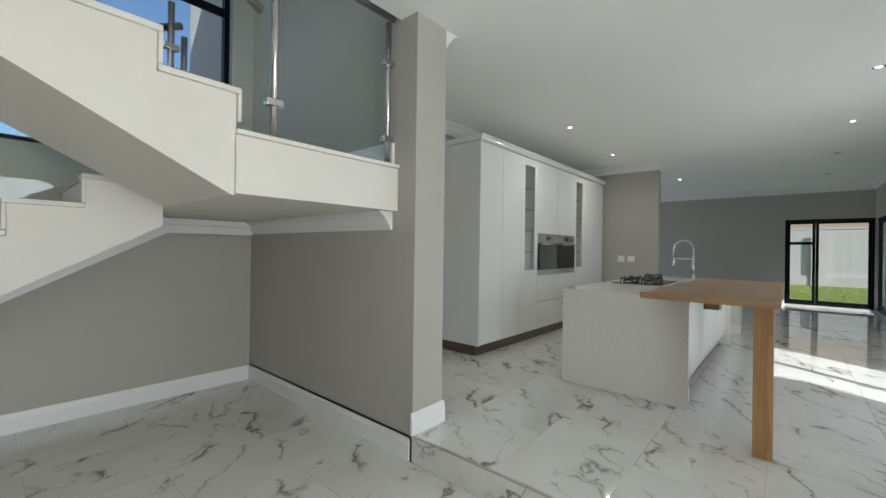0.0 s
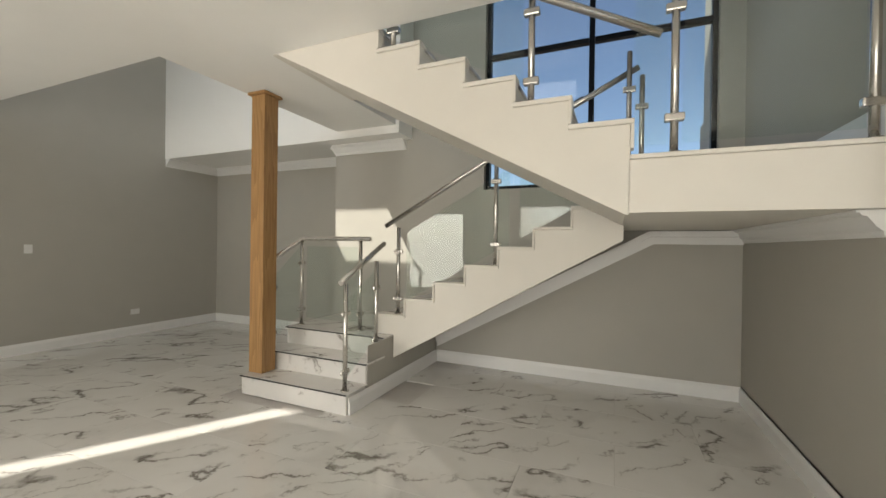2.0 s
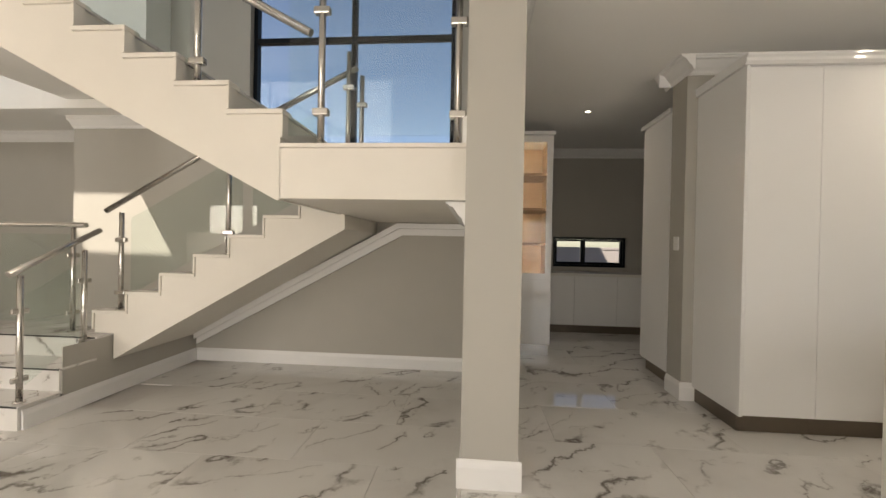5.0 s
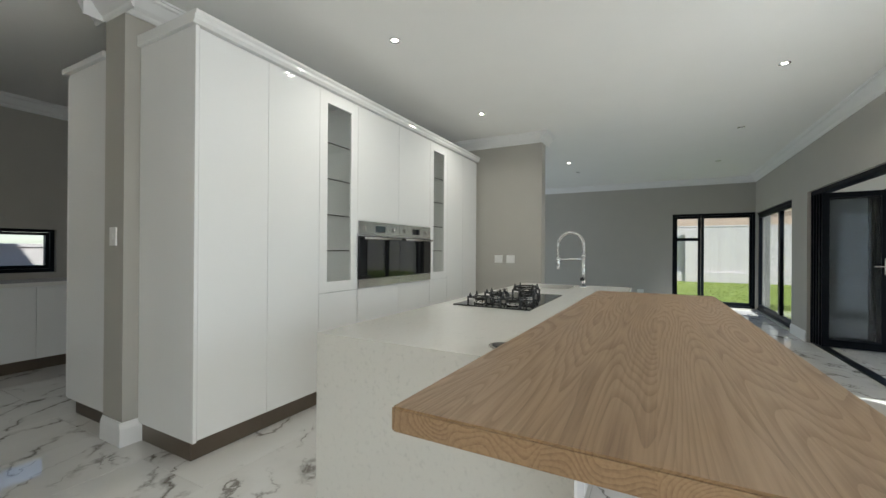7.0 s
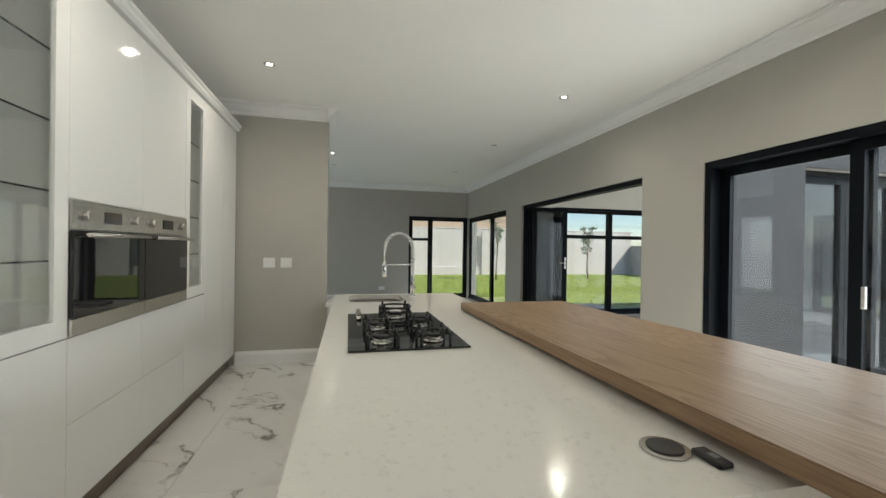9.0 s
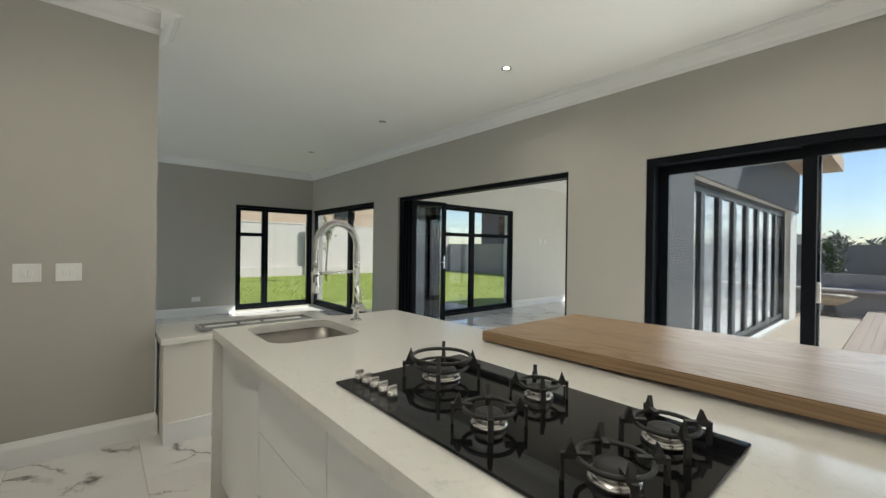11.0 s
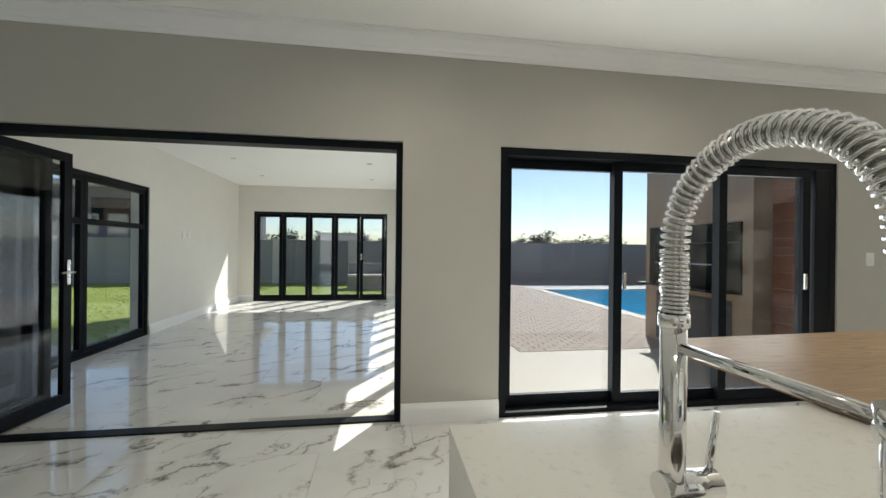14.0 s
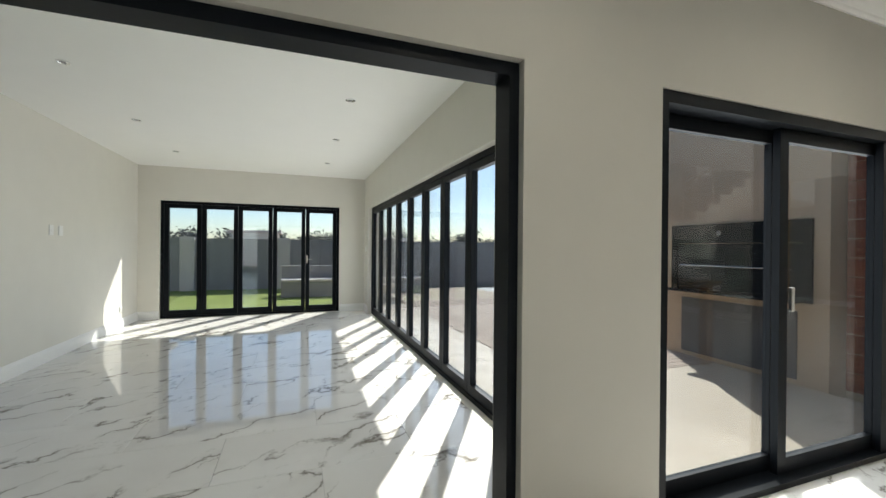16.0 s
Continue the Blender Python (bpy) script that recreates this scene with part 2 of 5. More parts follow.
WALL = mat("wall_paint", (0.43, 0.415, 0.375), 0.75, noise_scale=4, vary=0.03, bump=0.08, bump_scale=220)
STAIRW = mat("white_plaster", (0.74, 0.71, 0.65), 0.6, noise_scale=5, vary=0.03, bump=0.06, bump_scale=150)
# wall paint made paler: the sunroom's bounced light is in the colour
WALL_LIT = mat("wall_paint_brightened", (0.70, 0.68, 0.62), 0.75, noise_scale=4, vary=0.03, bump=0.08, bump_scale=220)
CEIL = mat("ceiling_paint", (0.88, 0.875, 0.85), 0.85, noise_scale=3, vary=0.015)
TRIM = mat("white_trim", (0.80, 0.80, 0.79), 0.4, noise_scale=9, vary=0.02)
MARBLE = marble_mat()
GROUT = mat("grout", (0.5, 0.48, 0.46), 0.8, noise_scale=30)
LACQ = mat("white_gloss_lacquer", (0.84, 0.84, 0.83), 0.06, noise_scale=2, vary=0.01, coat=0.4, rough_vary=0.02)
QUARTZ = quartz_mat()
PLINTH = mat("bronze_plinth", (0.16, 0.13, 0.10), 0.35, metal=0.6, noise_scale=20)
STEEL = mat("brushed_steel", (0.62, 0.60, 0.57), 0.25, metal=1.0, noise_scale=40, vary=0.05, stretch=(1, 1, 8))
CHROME = mat("chrome", (0.78, 0.78, 0.78), 0.06, metal=1.0, noise_scale=10, vary=0.02, rough_vary=0.02)
DARKSTEEL = mat("sink_steel", (0.25, 0.23, 0.21), 0.35, metal=1.0, noise_scale=60, vary=0.06)
BLACKAL = mat("anthracite_aluminium", (0.005, 0.0065, 0.009), 0.4, metal=0.0, noise_scale=40, vary=0.1)
BLACKAL.node_tree.nodes["Principled BSDF"].inputs["Specular IOR Level"].default_value = 0.1
BLACKGLASS = mat("black_glass", (0.008, 0.008, 0.009), 0.03, noise_scale=5, vary=0.02, rough_vary=0.01)
IRON = mat("cast_iron", (0.02, 0.02, 0.02), 0.5, noise_scale=60, vary=0.2, bump=0.2, bump_scale=300)
OAK = plank_wood_mat("oak_tabletop", (0.35, 0.228, 0.125), (0.15, 0.085, 0.041))
OAKPOST = wood_mat("oak_post", (0.46, 0.27, 0.11), (0.30, 0.16, 0.06), 2, 0.9)
SHELFWOOD = wood_mat("oak_interior", (0.76, 0.60, 0.45), (0.66, 0.49, 0.34), 0, 1.2)
SHELFDARK = wood_mat("brown_shelf", (0.30, 0.20, 0.13), (0.20, 0.125, 0.075), 0, 1.2)
CEDAR = wood_mat("red_cladding", (0.36, 0.12, 0.055), (0.25, 0.07, 0.03), 1, 0.8)
# tints that tone down the bright outdoors; exposure put into the pane colour
GLASS = glass_mat("dimming_glass", (0.84, 0.86, 0.88))
DIMGLASS = glass_mat("grey_dimming_glass", (0.73, 0.755, 0.785))
STAIRGLASS = glass_mat("stair_glass", (0.96, 0.97, 0.98))
CABGLASS = glass_mat("clear_glass", (0.975, 0.985, 0.98))
GREENGLASS = glass_mat("balustrade_glass", (0.93, 0.965, 0.95))
BEIGE = mat("peach_plaster", (0.56, 0.42, 0.29), 0.85, noise_scale=3, vary=0.05, bump=0.1, bump_scale=120)
GREYW = mat("garden_wall_plaster", (0.30, 0.28, 0.27), 0.9, noise_scale=2, vary=0.08, bump=0.15, bump_scale=90)
LIGHTW = mat("light_garden_wall", (0.60, 0.53, 0.485), 0.9, noise_scale=2, vary=0.06, bump=0.1, bump_scale=90)
DARKW = mat("dark_exterior_paint", (0.12, 0.12, 0.125), 0.8, noise_scale=3, vary=0.05)
GRASS = mat("lawn", (0.22, 0.26, 0.04), 0.9, noise_scale=7, vary=0.22, bump=0.5, bump_scale=160)
EARTH = mat("dry_earth", (0.32, 0.24, 0.17), 0.95, noise_scale=3, vary=0.2)
PAVER = mat("clay_paver", (0.43, 0.335, 0.26), 0.85, noise_scale=20, vary=0.18, bump=0.2, bump_scale=120, rand=0.5)
SCREED = mat("patio_tile", (0.44, 0.355, 0.255), 0.6, noise_scale=6, vary=0.06)
WATER = mat("pool_water", (0.025, 0.33, 0.60), 0.05, noise_scale=3, vary=0.1, bump=0.35, bump_scale=6)
LEAF = mat("leaf", (0.07, 0.11, 0.035), 0.6, noise_scale=8, vary=0.4, rand=0.5)
# greyed and lightened: the haze of distance is in this leaf colour
HAZELEAF = mat("hazy_foliage", (0.13, 0.135, 0.12), 0.8, noise_scale=8, vary=0.4)
BARK = mat("bark", (0.16, 0.11, 0.07), 0.9, noise_scale=30, vary=0.3)
WHITEPL = mat("white_plastic", (0.78, 0.78, 0.76), 0.35, noise_scale=20, vary=0.02)
BLACKPL = mat("black_plastic", (0.015, 0.015, 0.016), 0.4, noise_scale=20, vary=0.1)
GREYPL = mat("grey_tray", (0.25, 0.25, 0.25), 0.35, noise_scale=20, vary=0.1)
LAMP = glow_mat("lamp_glow", (1.0, 0.88, 0.70), 14.0)
LAMPOFF = mat("lamp_off", (0.25, 0.25, 0.25), 0.3, noise_scale=20)
ROOFT = mat("roof_tile", (0.16, 0.13, 0.12), 0.85, noise_scale=6, vary=0.2)


# ---- geometry helpers ----
def box(bm, x0, y0, z0, x1, y1, z1, bevel=0.0):
    vs = [bm.verts.new((x, y, z)) for z in (z0, z1) for y in (y0, y1) for x in (x0, x1)]
    fs = [bm.faces.new([vs[i] for i in q]) for q in ((0, 2, 3, 1), (4, 5, 7, 6), (0, 1, 5, 4), (2, 6, 7, 3), (0, 4, 6, 2), (1, 3, 7, 5))]
    if bevel:
        es = list({e for f in fs for e in f.edges})
        bmesh.ops.bevel(bm, geom=es, offset=bevel, segments=2, affect="EDGES", profile=0.5)
    return bm


def bx(x0, y0, z0, x1, y1, z1, bevel=0.0):
    return box(bmesh.new(), min(x0, x1), min(y0, y1), min(z0, z1), max(x0, x1), max(y0, y1), max(z0, z1), bevel)


def prism(bm, pts, axis, a, b):
    """Extrudes a polygon: axis 'y' takes (x, z) points, 'x' takes (y, z), 'z' takes (x, y)."""
    def p(u, v, w):
        return {"x": (w, u, v), "y": (u, w, v), "z": (u, v, w)}[axis]
    lo = [bm.verts.new(p(u, v, a)) for u, v in pts]
    hi = [bm.verts.new(p(u, v, b)) for u, v in pts]
    k = len(pts)
    bm.faces.new(lo)
    bm.faces.new(hi[::-1])
    for i in range(k):
        j = (i + 1) % k
        bm.faces.new((lo[i], hi[i], hi[j], lo[j]))
    bmesh.ops.recalc_face_normals(bm, faces=bm.faces[:])
    return bm


def pr(pts, axis, a, b):
    return prism(bmesh.new(), pts, axis, a, b)


def tube(bm, pts, r, seg=12, caps=True):
    """A round bar along a line of points."""
    pts = [Vector(p) for p in pts]
    rings, ref = [], None
    for i, p in enumerate(pts):
        d = (pts[min(i + 1, len(pts) - 1)] - pts[max(i - 1, 0)]).normalized()
        if ref is None:
            ref = Vector((0, 0, 1)) if abs(d.z) < 0.9 else Vector((1, 0, 0))
        u = d.cross(ref).normalized()
        v = u.cross(d).normalized()
        ref = v
        rr = r[i] if isinstance(r, (list, tuple)) else r
        rings.append([bm.verts.new(p + rr * (math.cos(2 * math.pi * k / seg) * u + math.sin(2 * math.pi * k / seg) * v)) for k in range(seg)])
    for a, b in zip(rings, rings[1:]):
        for k in range(seg):
            f = bm.faces.new((a[k], a[(k + 1) % seg], b[(k + 1) % seg], b[k]))
            f.smooth = True
    if caps:
        bm.faces.new(rings[0][::-1])
        bm.faces.new(rings[-1])
    return bm


def tb(pts, r, seg=12):
    bm = tube(bmesh.new(), pts, r, seg)
    bmesh.ops.recalc_face_normals(bm, faces=bm.faces[:])
    return bm


def part(name, bm, material, parent=None, label=""):
    me = bpy.data.meshes.new(name)
    bm.to_mesh(me)
    bm.free()
    me.materials.append(material)
    ob = new(name, me)
    if parent:
        ob.parent = parent
        ob.matrix_parent_inverse = parent.matrix_world.inverted()
    if label:
        ob["label"] = label
    return ob


def thing(name, label, category, at=(0, 0, 0), group="", kind=""):
    e = new(name)
    e.empty_display_size = 0.1
    e.matrix_world = pose(*at)
    return tagged(e, label, category, group, kind)


def structure(name, bm, material, label, category):
    return tagged(part(name, bm, material), label, category, kind="structure")


def wall_x(name, y0, y1, x0, x1, z0, z1, holes, material, label):
    """A wall that runs along x, with openings (x0, x1, z0, z1) right through."""
    bm = bmesh.new()
    cuts = sorted(holes)
    x = x0
    for a, b, c, d in cuts:
        if a > x:
            box(bm, x, y0, z0, a, y1, z1)
        if c > z0:
            box(bm, a, y0, z0, b, y1, c)
        if d < z1:
            box(bm, a, y0, d, b, y1, z1)
        x = b
    if x < x1:
        box(bm, x, y0, z0, x1, y1, z1)
    return structure(name, bm, material, label, "wall")


def wall_y(name, x0, x1, y0, y1, z0, z1, holes, material, label):
    bm = bmesh.new()
    y = y0
    for a, b, c, d in sorted(holes):
        if a > y:
            box(bm, x0, y, z0, x1, a, z1)
        if c > z0:
            box(bm, x0, a, z0, x1, b, c)
        if d < z1:
            box(bm, x0, a, d, x1, b, z1)
        y = b
    if y < y1:
        box(bm, x0, y, z0, x1, y1, z1)
    return structure(name, bm, material, label, "wall")


CORN = [(0, 0), (0.0, -0.13), (0.012, -0.13), (0.02, -0.115), (0.022, -0.10), (0.045, -0.08), (0.065, -0.05), (0.08, -0.03), (0.10, -0.025), (0.105, -0.012), (0.12, -0.012), (0.12, 0)]
SKIRT = [(0, 0), (0.018, 0), (0.018, 0.11), (0.014, 0.125), (0.010, 0.135), (0.006, 0.15), (0, 0.15)]


def run(name, profile, p, q, z, side, material, label, category):
    """A moulding from p to q in plan; side is the way it stands out from the wall."""
    bm = bmesh.new()
    s = Vector((*side, 0))
    a = [bm.verts.new(Vector((*p, z)) + s * u + Vector((0, 0, v))) for u, v in profile]
    b = [bm.verts.new(Vector((*q, z)) + s * u + Vector((0, 0, v))) for u, v in profile]
    k = len(profile)
    bm.faces.new(a)
    bm.faces.new(b[::-1])
    for i in range(k):
        j = (i + 1) % k
        bm.faces.new((a[i], b[i], b[j], a[j]))
    bmesh.ops.recalc_face_normals(bm, faces=bm.faces[:])
    return structure(name, bm, material, label, category)


def cornice(p, q, side, z):
    return run("cornice", CORN, p, q, z, side, TRIM, "white moulded plaster cornice along the ceiling", "cornice")


def skirting(p, q, side, z=0.0):
    return run("baseboard", SKIRT, p, q, z, side, TRIM, "white moulded skirting board", "baseboard")


# ---- the shell ----
LOW = -0.18      # hall floor
CZ = 2.88         # ceiling
SY = 0.10         # inner face of the long south wall
EX = 13.28        # inner face of the lounge's east wall
UP = 5.6          # ceiling of the stairwell

wall_x("wall_south", SY - 0.25, SY, 2.0, EX + 0.25, -0.3, 3.2,
       [(3.09, 6.19, 0.0, 2.10), (6.94, 9.96, 0.0, 2.10), (10.68, EX, 0.03, 2.09)], WALL, "grey-beige painted wall with wide black-framed openings")
wall_y("wall_east", EX, EX + 0.25, SY, 8.25, -0.3, 3.2, [(SY, 1.64, 0.03, 2.11)], WALL, "grey painted end wall of the lounge with a corner window")
wall_x("wall_lounge_north", 8.0, 8.25, 8.15, EX, -0.3, 3.2, [(9.8, 12.6, 0.1, 2.2)], WALL, "grey painted wall with an assumed wide opening")
wall_y("wall_pier", 8.10, 8.30, 3.36, 8.25, -0.3, 3.2, [], WALL, "grey painted wall end beside the tall kitchen cabinets")
wall_x("wall_kitchen_north", 4.93, 5.18, 3.88, 8.10, -0.3, 3.2, [], WALL, "grey painted wall behind the tall kitchen cabinets")
wall_x("wall_scullery_north", 8.1, 8.35, 2.06, 8.1, -0.3, 3.2, [(3.40, 4.57, 0.97, 1.46)], WALL, "dark-shaded grey wall with a slot window")
wall_y("wall_nook", 2.06, 2.36, 3.49, 8.1, LOW - 0.1, 6.0, [], WALL, "grey painted wall ending in a column beside the stairs")
wall_x("wall_stair_north", 6.02, 6.27, -2.93, 2.06, LOW - 0.1, 6.0, [(-0.64, 1.84, 2.05, 5.4)], WALL, "grey painted wall with the tall stair window")
wall_x("wall_hall_north", 6.65, 6.9, -6.55, -2.93, LOW - 0.1, 6.0, [], WALL, "grey painted wall of the hall alcove")
structure("wall_hall_return", bx(-2.93, 6.27, LOW - 0.1, -2.70, 6.65, 3.2), WALL, "grey painted return of the hall wall", "wall")
wall_y("wall_hall_west", -6.55, -6.3, -2.3, 6.65, LOW - 0.1, UP, [], WALL, "grey painted wall of the hall")
wall_y("wall_switch", -1.65, -1.40, -2.05, 1.82, LOW - 0.1, 3.2, [], WALL, "cream-lit painted wall end with a light switch")
# unseen; its openings are assumed, to let light into the hall
wall_x("wall_hall_south", -2.3, -2.05, -6.3, 2.25, LOW - 0.1, 3.2, [(-5.2, -2.6, LOW, 2.3), (-1.2, 1.9, LOW, 2.4)], WALL, "unseen painted wall with assumed entrance openings")
wall_y("wall_hall_east", 2.0, 2.25, -2.05, SY - 0.25, LOW - 0.1, 3.2, [], WALL, "painted wall beside the hall")

# floors: a bed of grout under polished tiles
floor_k = structure("floor", bx(2.06, SY - 0.25, -0.30, EX, 8.1, -0.012), GROUT, "polished white marble-look tile floor with dark veins", "floor")
floor_h = structure("floor_hall", bx(-6.3, -2.3, LOW - 0.2, 2.06, 6.65, LOW - 0.012), GROUT, "polished white marble-look tile floor of the hall", "floor")
floor_s = structure("floor_sunroom", bx(6.40, -7.05, -0.30, 10.46, SY - 0.25, -0.012), GROUT, "polished white marble-look tile floor of the sunroom", "floor")
step = structure("floor_step", bx(2.052, -0.1, LOW - 0.012, 2.064, 3.485, -0.002), MARBLE, "marble-tiled riser of the single step", "step")
structure("trim_step_edge", bx(2.050, -0.1, -0.009, 2.068, 3.47, 0.002, 0.002), STEEL, "thin steel edge trim on the step", "trim")

# ceilings
structure("ceiling", bx(2.36, SY, CZ, EX, 8.1, CZ + 0.28), CEIL, "flat white ceiling over kitchen and lounge", "ceiling")
structure("ceiling_hall", pr([(-2.62, -2.05), (2.36, -2.05), (2.36, 3.655), (-1.71, 3.655), (-1.71, 5.645), (-2.62, 5.645), (-2.62, 3.32), (-6.3, 3.32), (-6.3, 1.4), (-2.62, 1.4)], "z", CZ, CZ + 0.28), CEIL, "flat white ceiling over the hall", "ceiling")
structure("ceiling_bulkhead", bx(-6.3, 5.65, 2.78, -2.93, 6.65, 4.6), CEIL, "white dropped ceiling over the hall alcove", "ceiling")
structure("ceiling_bulkhead_east", bx(-2.928, 5.65, 2.78, -1.66, 6.015, 4.6), CEIL, "white dropped ceiling beside the stairs", "ceiling")
structure("ceiling_stairwell", bx(-3.0, 3.4, UP, 2.3, 6.3, UP + 0.2), CEIL, "white ceiling over the stairwell", "ceiling")
structure("ceiling_sunroom", bx(6.20, -7.26, 2.77, 10.71, SY - 0.25, 2.95), CEIL, "flat white sunroom ceiling", "ceiling")
# upper hall around the void
structure("wall_upper_south", bx(-2.6, 0.9, CZ + 0.28, 2.3, 1.15, UP), STAIRW, "white upper hall wall", "wall")
structure("wall_upper_east", bx(2.08, 1.15, CZ + 0.28, 2.3, 3.49, UP), STAIRW, "white upper hall wall", "wall")
# the hole is invented, placed to throw a sun patch on the stair wall
cu = box(bmesh.new(), -6.55, 0.9, UP, -5.4, 3.4, UP + 0.2)
box(cu, -5.4, 0.9, UP, -4.1, 1.75, UP + 0.2)
box(cu, -5.4, 2.6, UP, -4.1, 3.4, UP + 0.2)
box(cu, -4.1, 0.9, UP, 2.3, 3.4, UP + 0.2)
structure("ceiling_upper", cu, CEIL, "white upper hall ceiling with an added hole for a sun patch", "ceiling")
structure("ceiling_upper_west", bx(-6.55, 3.401, UP, -3.0, 6.9, UP + 0.2), CEIL, "white upper hall ceiling", "ceiling")
# unseen double-height entrance under a sloping ceiling, added; its tall slot shapes the sun
wall_x("wall_added_slot", -2.3, -2.05, -6.55, -2.35, 3.2, 6.9, [(-5.84, -5.47, 3.3, 6.75)], STAIRW, "added unseen white wall with a tall slot that shapes sunlight")
structure("wall_added_east", pr([(-2.05, CZ + 0.281), (0.9, CZ + 0.281), (0.9, 5.87), (-2.05, 6.9)], "x", -2.60, -2.35), STAIRW, "added unseen white wall over the entrance", "wall")
structure("wall_added_west", pr([(-2.05, UP + 0.001), (0.899, UP + 0.001), (0.899, 5.87), (-2.05, 6.9)], "x", -6.55, -6.3), STAIRW, "added unseen white wall over the entrance", "wall")
structure("ceiling_added_slope", pr([(-2.3, 7.0), (1.15, 5.81), (1.15, 5.97), (-2.3, 7.2)], "x", -6.55, -2.35), CEIL, "added unseen white sloping ceiling over the entrance", "ceiling")

# sunroom walls, in the wall paint with bounced light put into its colour
wall_y("wall_sunroom_west", 6.20, 6.45, -7.26, SY - 0.25, -0.3, 3.05, [(-6.58, -1.04, 0.0, 2.13)], WALL_LIT, "painted sunroom wall, brightened in its colour, with a long folding door")
wall_y("wall_sunroom_east", 10.46, 10.71, -7.26, SY - 0.25, -0.3, 3.05, [(-3.35, -0.85, 0.0, 2.157)], WALL_LIT, "painted sunroom wall in raking sunlight, brightened in its colour")
wall_x("wall_sunroom_south", -7.26, -7.01, 6.45, 10.46, -0.3, 3.05, [(6.97, 10.13, 0.0, 2.157)], WALL_LIT, "painted sunroom wall, brightened in its colour, with folding doors")
structure("wall_outer_skin", bx(6.17, -7.26, 2.13, 6.197, -0.155, 3.05), DARKW, "dark grey outer face of the sunroom", "wall")
structure("wall_outer_skin_low", bx(6.17, -1.04, -0.1, 6.197, -0.155, 2.129), DARKW, "dark grey outer face of the sunroom", "wall")
structure("roof_eave", bx(5.55, -7.6, 2.95, 6.19, -3.6, 3.2), BEIGE, "peach plastered eave slab over the sunroom door", "roof")

for p, q, s in [((2.36, SY), (EX, SY), (0, 1)), ((EX, SY), (EX, 8.0), (-1, 0)), ((8.10, 3.36), (8.10, 4.93), (-1, 0)), ((7.98, 3.36), (8.42, 3.36), (0, -1)), ((8.30, 3.36), (8.30, 8.0), (1, 0)),
                ((3.88, 4.93), (8.1, 4.93), (0, -1)), ((3.88, 4.81), (3.88, 5.30), (-1, 0)), ((3.76, 5.18), (8.1, 5.18), (0, 1)), ((2.36, 8.1), (8.1, 8.1), (0, -1)), ((2.36, 3.49), (2.36, 8.1), (1, 0))]:
    cornice(p, q, s, CZ)
for p, q, s in [((-6.3, 6.65), (-2.93, 6.65), (0, -1)), ((-6.3, 5.66), (-6.3, 6.65), (1, 0)), ((-2.93, 6.02), (-2.93, 6.65), (-1, 0))]:
    cornice(p, q, s, 2.78)
cornice((-2.93, 6.02), (-1.75, 6.02), (0, -1), 2.78)
for p, q, s, z in [((6.19, SY), (6.94, SY), (0, 1), 0), ((9.96, SY), (10.68, SY), (0, 1), 0), ((2.25, SY), (3.09, SY), (0, 1), 0), ((EX, 1.64), (EX, 8.0), (-1, 0), 0),
                   ((8.10, 3.36), (8.10, 4.32), (-1, 0), 0), ((8.08, 3.36), (8.30, 3.36), (0, -1), 0), ((3.88, 4.93), (3.88, 5.18), (-1, 0), 0), ((3.86, 4.93), (3.99, 4.93), (0, -1), 0),
                   ((2.04, 3.49), (2.38, 3.49), (0, -1), 0), ((2.36, 3.49), (2.36, 6.1), (1, 0), 0),
                   ((2.06, 3.51), (2.06, 6.02), (-1, 0), LOW), ((-1.25, 6.02), (2.06, 6.02), (0, -1), LOW), ((-6.3, -2.0), (-6.3, 6.65), (1, 0), LOW), ((-6.3, 6.65), (-2.93, 6.65), (0, -1), LOW),
                   ((-1.40, -2.0), (-1.40, 1.82), (1, 0), LOW), ((-1.65, 1.82), (-1.38, 1.82), (0, 1), LOW), ((-1.65, -2.0), (-1.65, 1.82), (-1, 0), LOW),
                   ((10.46, -7.01), (10.46, -3.35), (-1, 0), 0), ((6.45, -7.01), (6.97, -7.01), (0, 1), 0), ((10.13, -7.01), (10.46, -7.01), (0, 1), 0), ((6.45, -1.04), (6.45, -0.15), (1, 0), 0), ((6.45, -7.01), (6.45, -6.58), (1, 0), 0)]:
    skirting(p, q, s, z)


# ---- glazed doors and windows ----
def rect_frame(x0, z0, x1, z1, y0, y1, w, wb=None):
    """A rectangular frame ring in the x-z plane as one bmesh."""
    bm = bmesh.new()
    wb = w if wb is None else wb
    box(bm, x0, y0, z0, x0 + w, y1, z1)
    box(bm, x1 - w, y0, z0, x1, y1, z1)
    box(bm, x0 + w, y0, z1 - w, x1 - w, y1, z1)
    box(bm, x0 + w, y0, z0, x1 - w, y1, z0 + wb)
    return bm


def turn_bm(bm, m):
    bmesh.ops.transform(bm, matrix=m, verts=bm.verts[:])
    return bm


def pane_of(x0, z0, x1, z1, y, m, parent, material=None):
    ob = part("pane", turn_bm(bx(x0, y - 0.003, z0, x1, y + 0.003, z1), m), material or GLASS, parent)
    ob.visible_shadow = False
    return ob


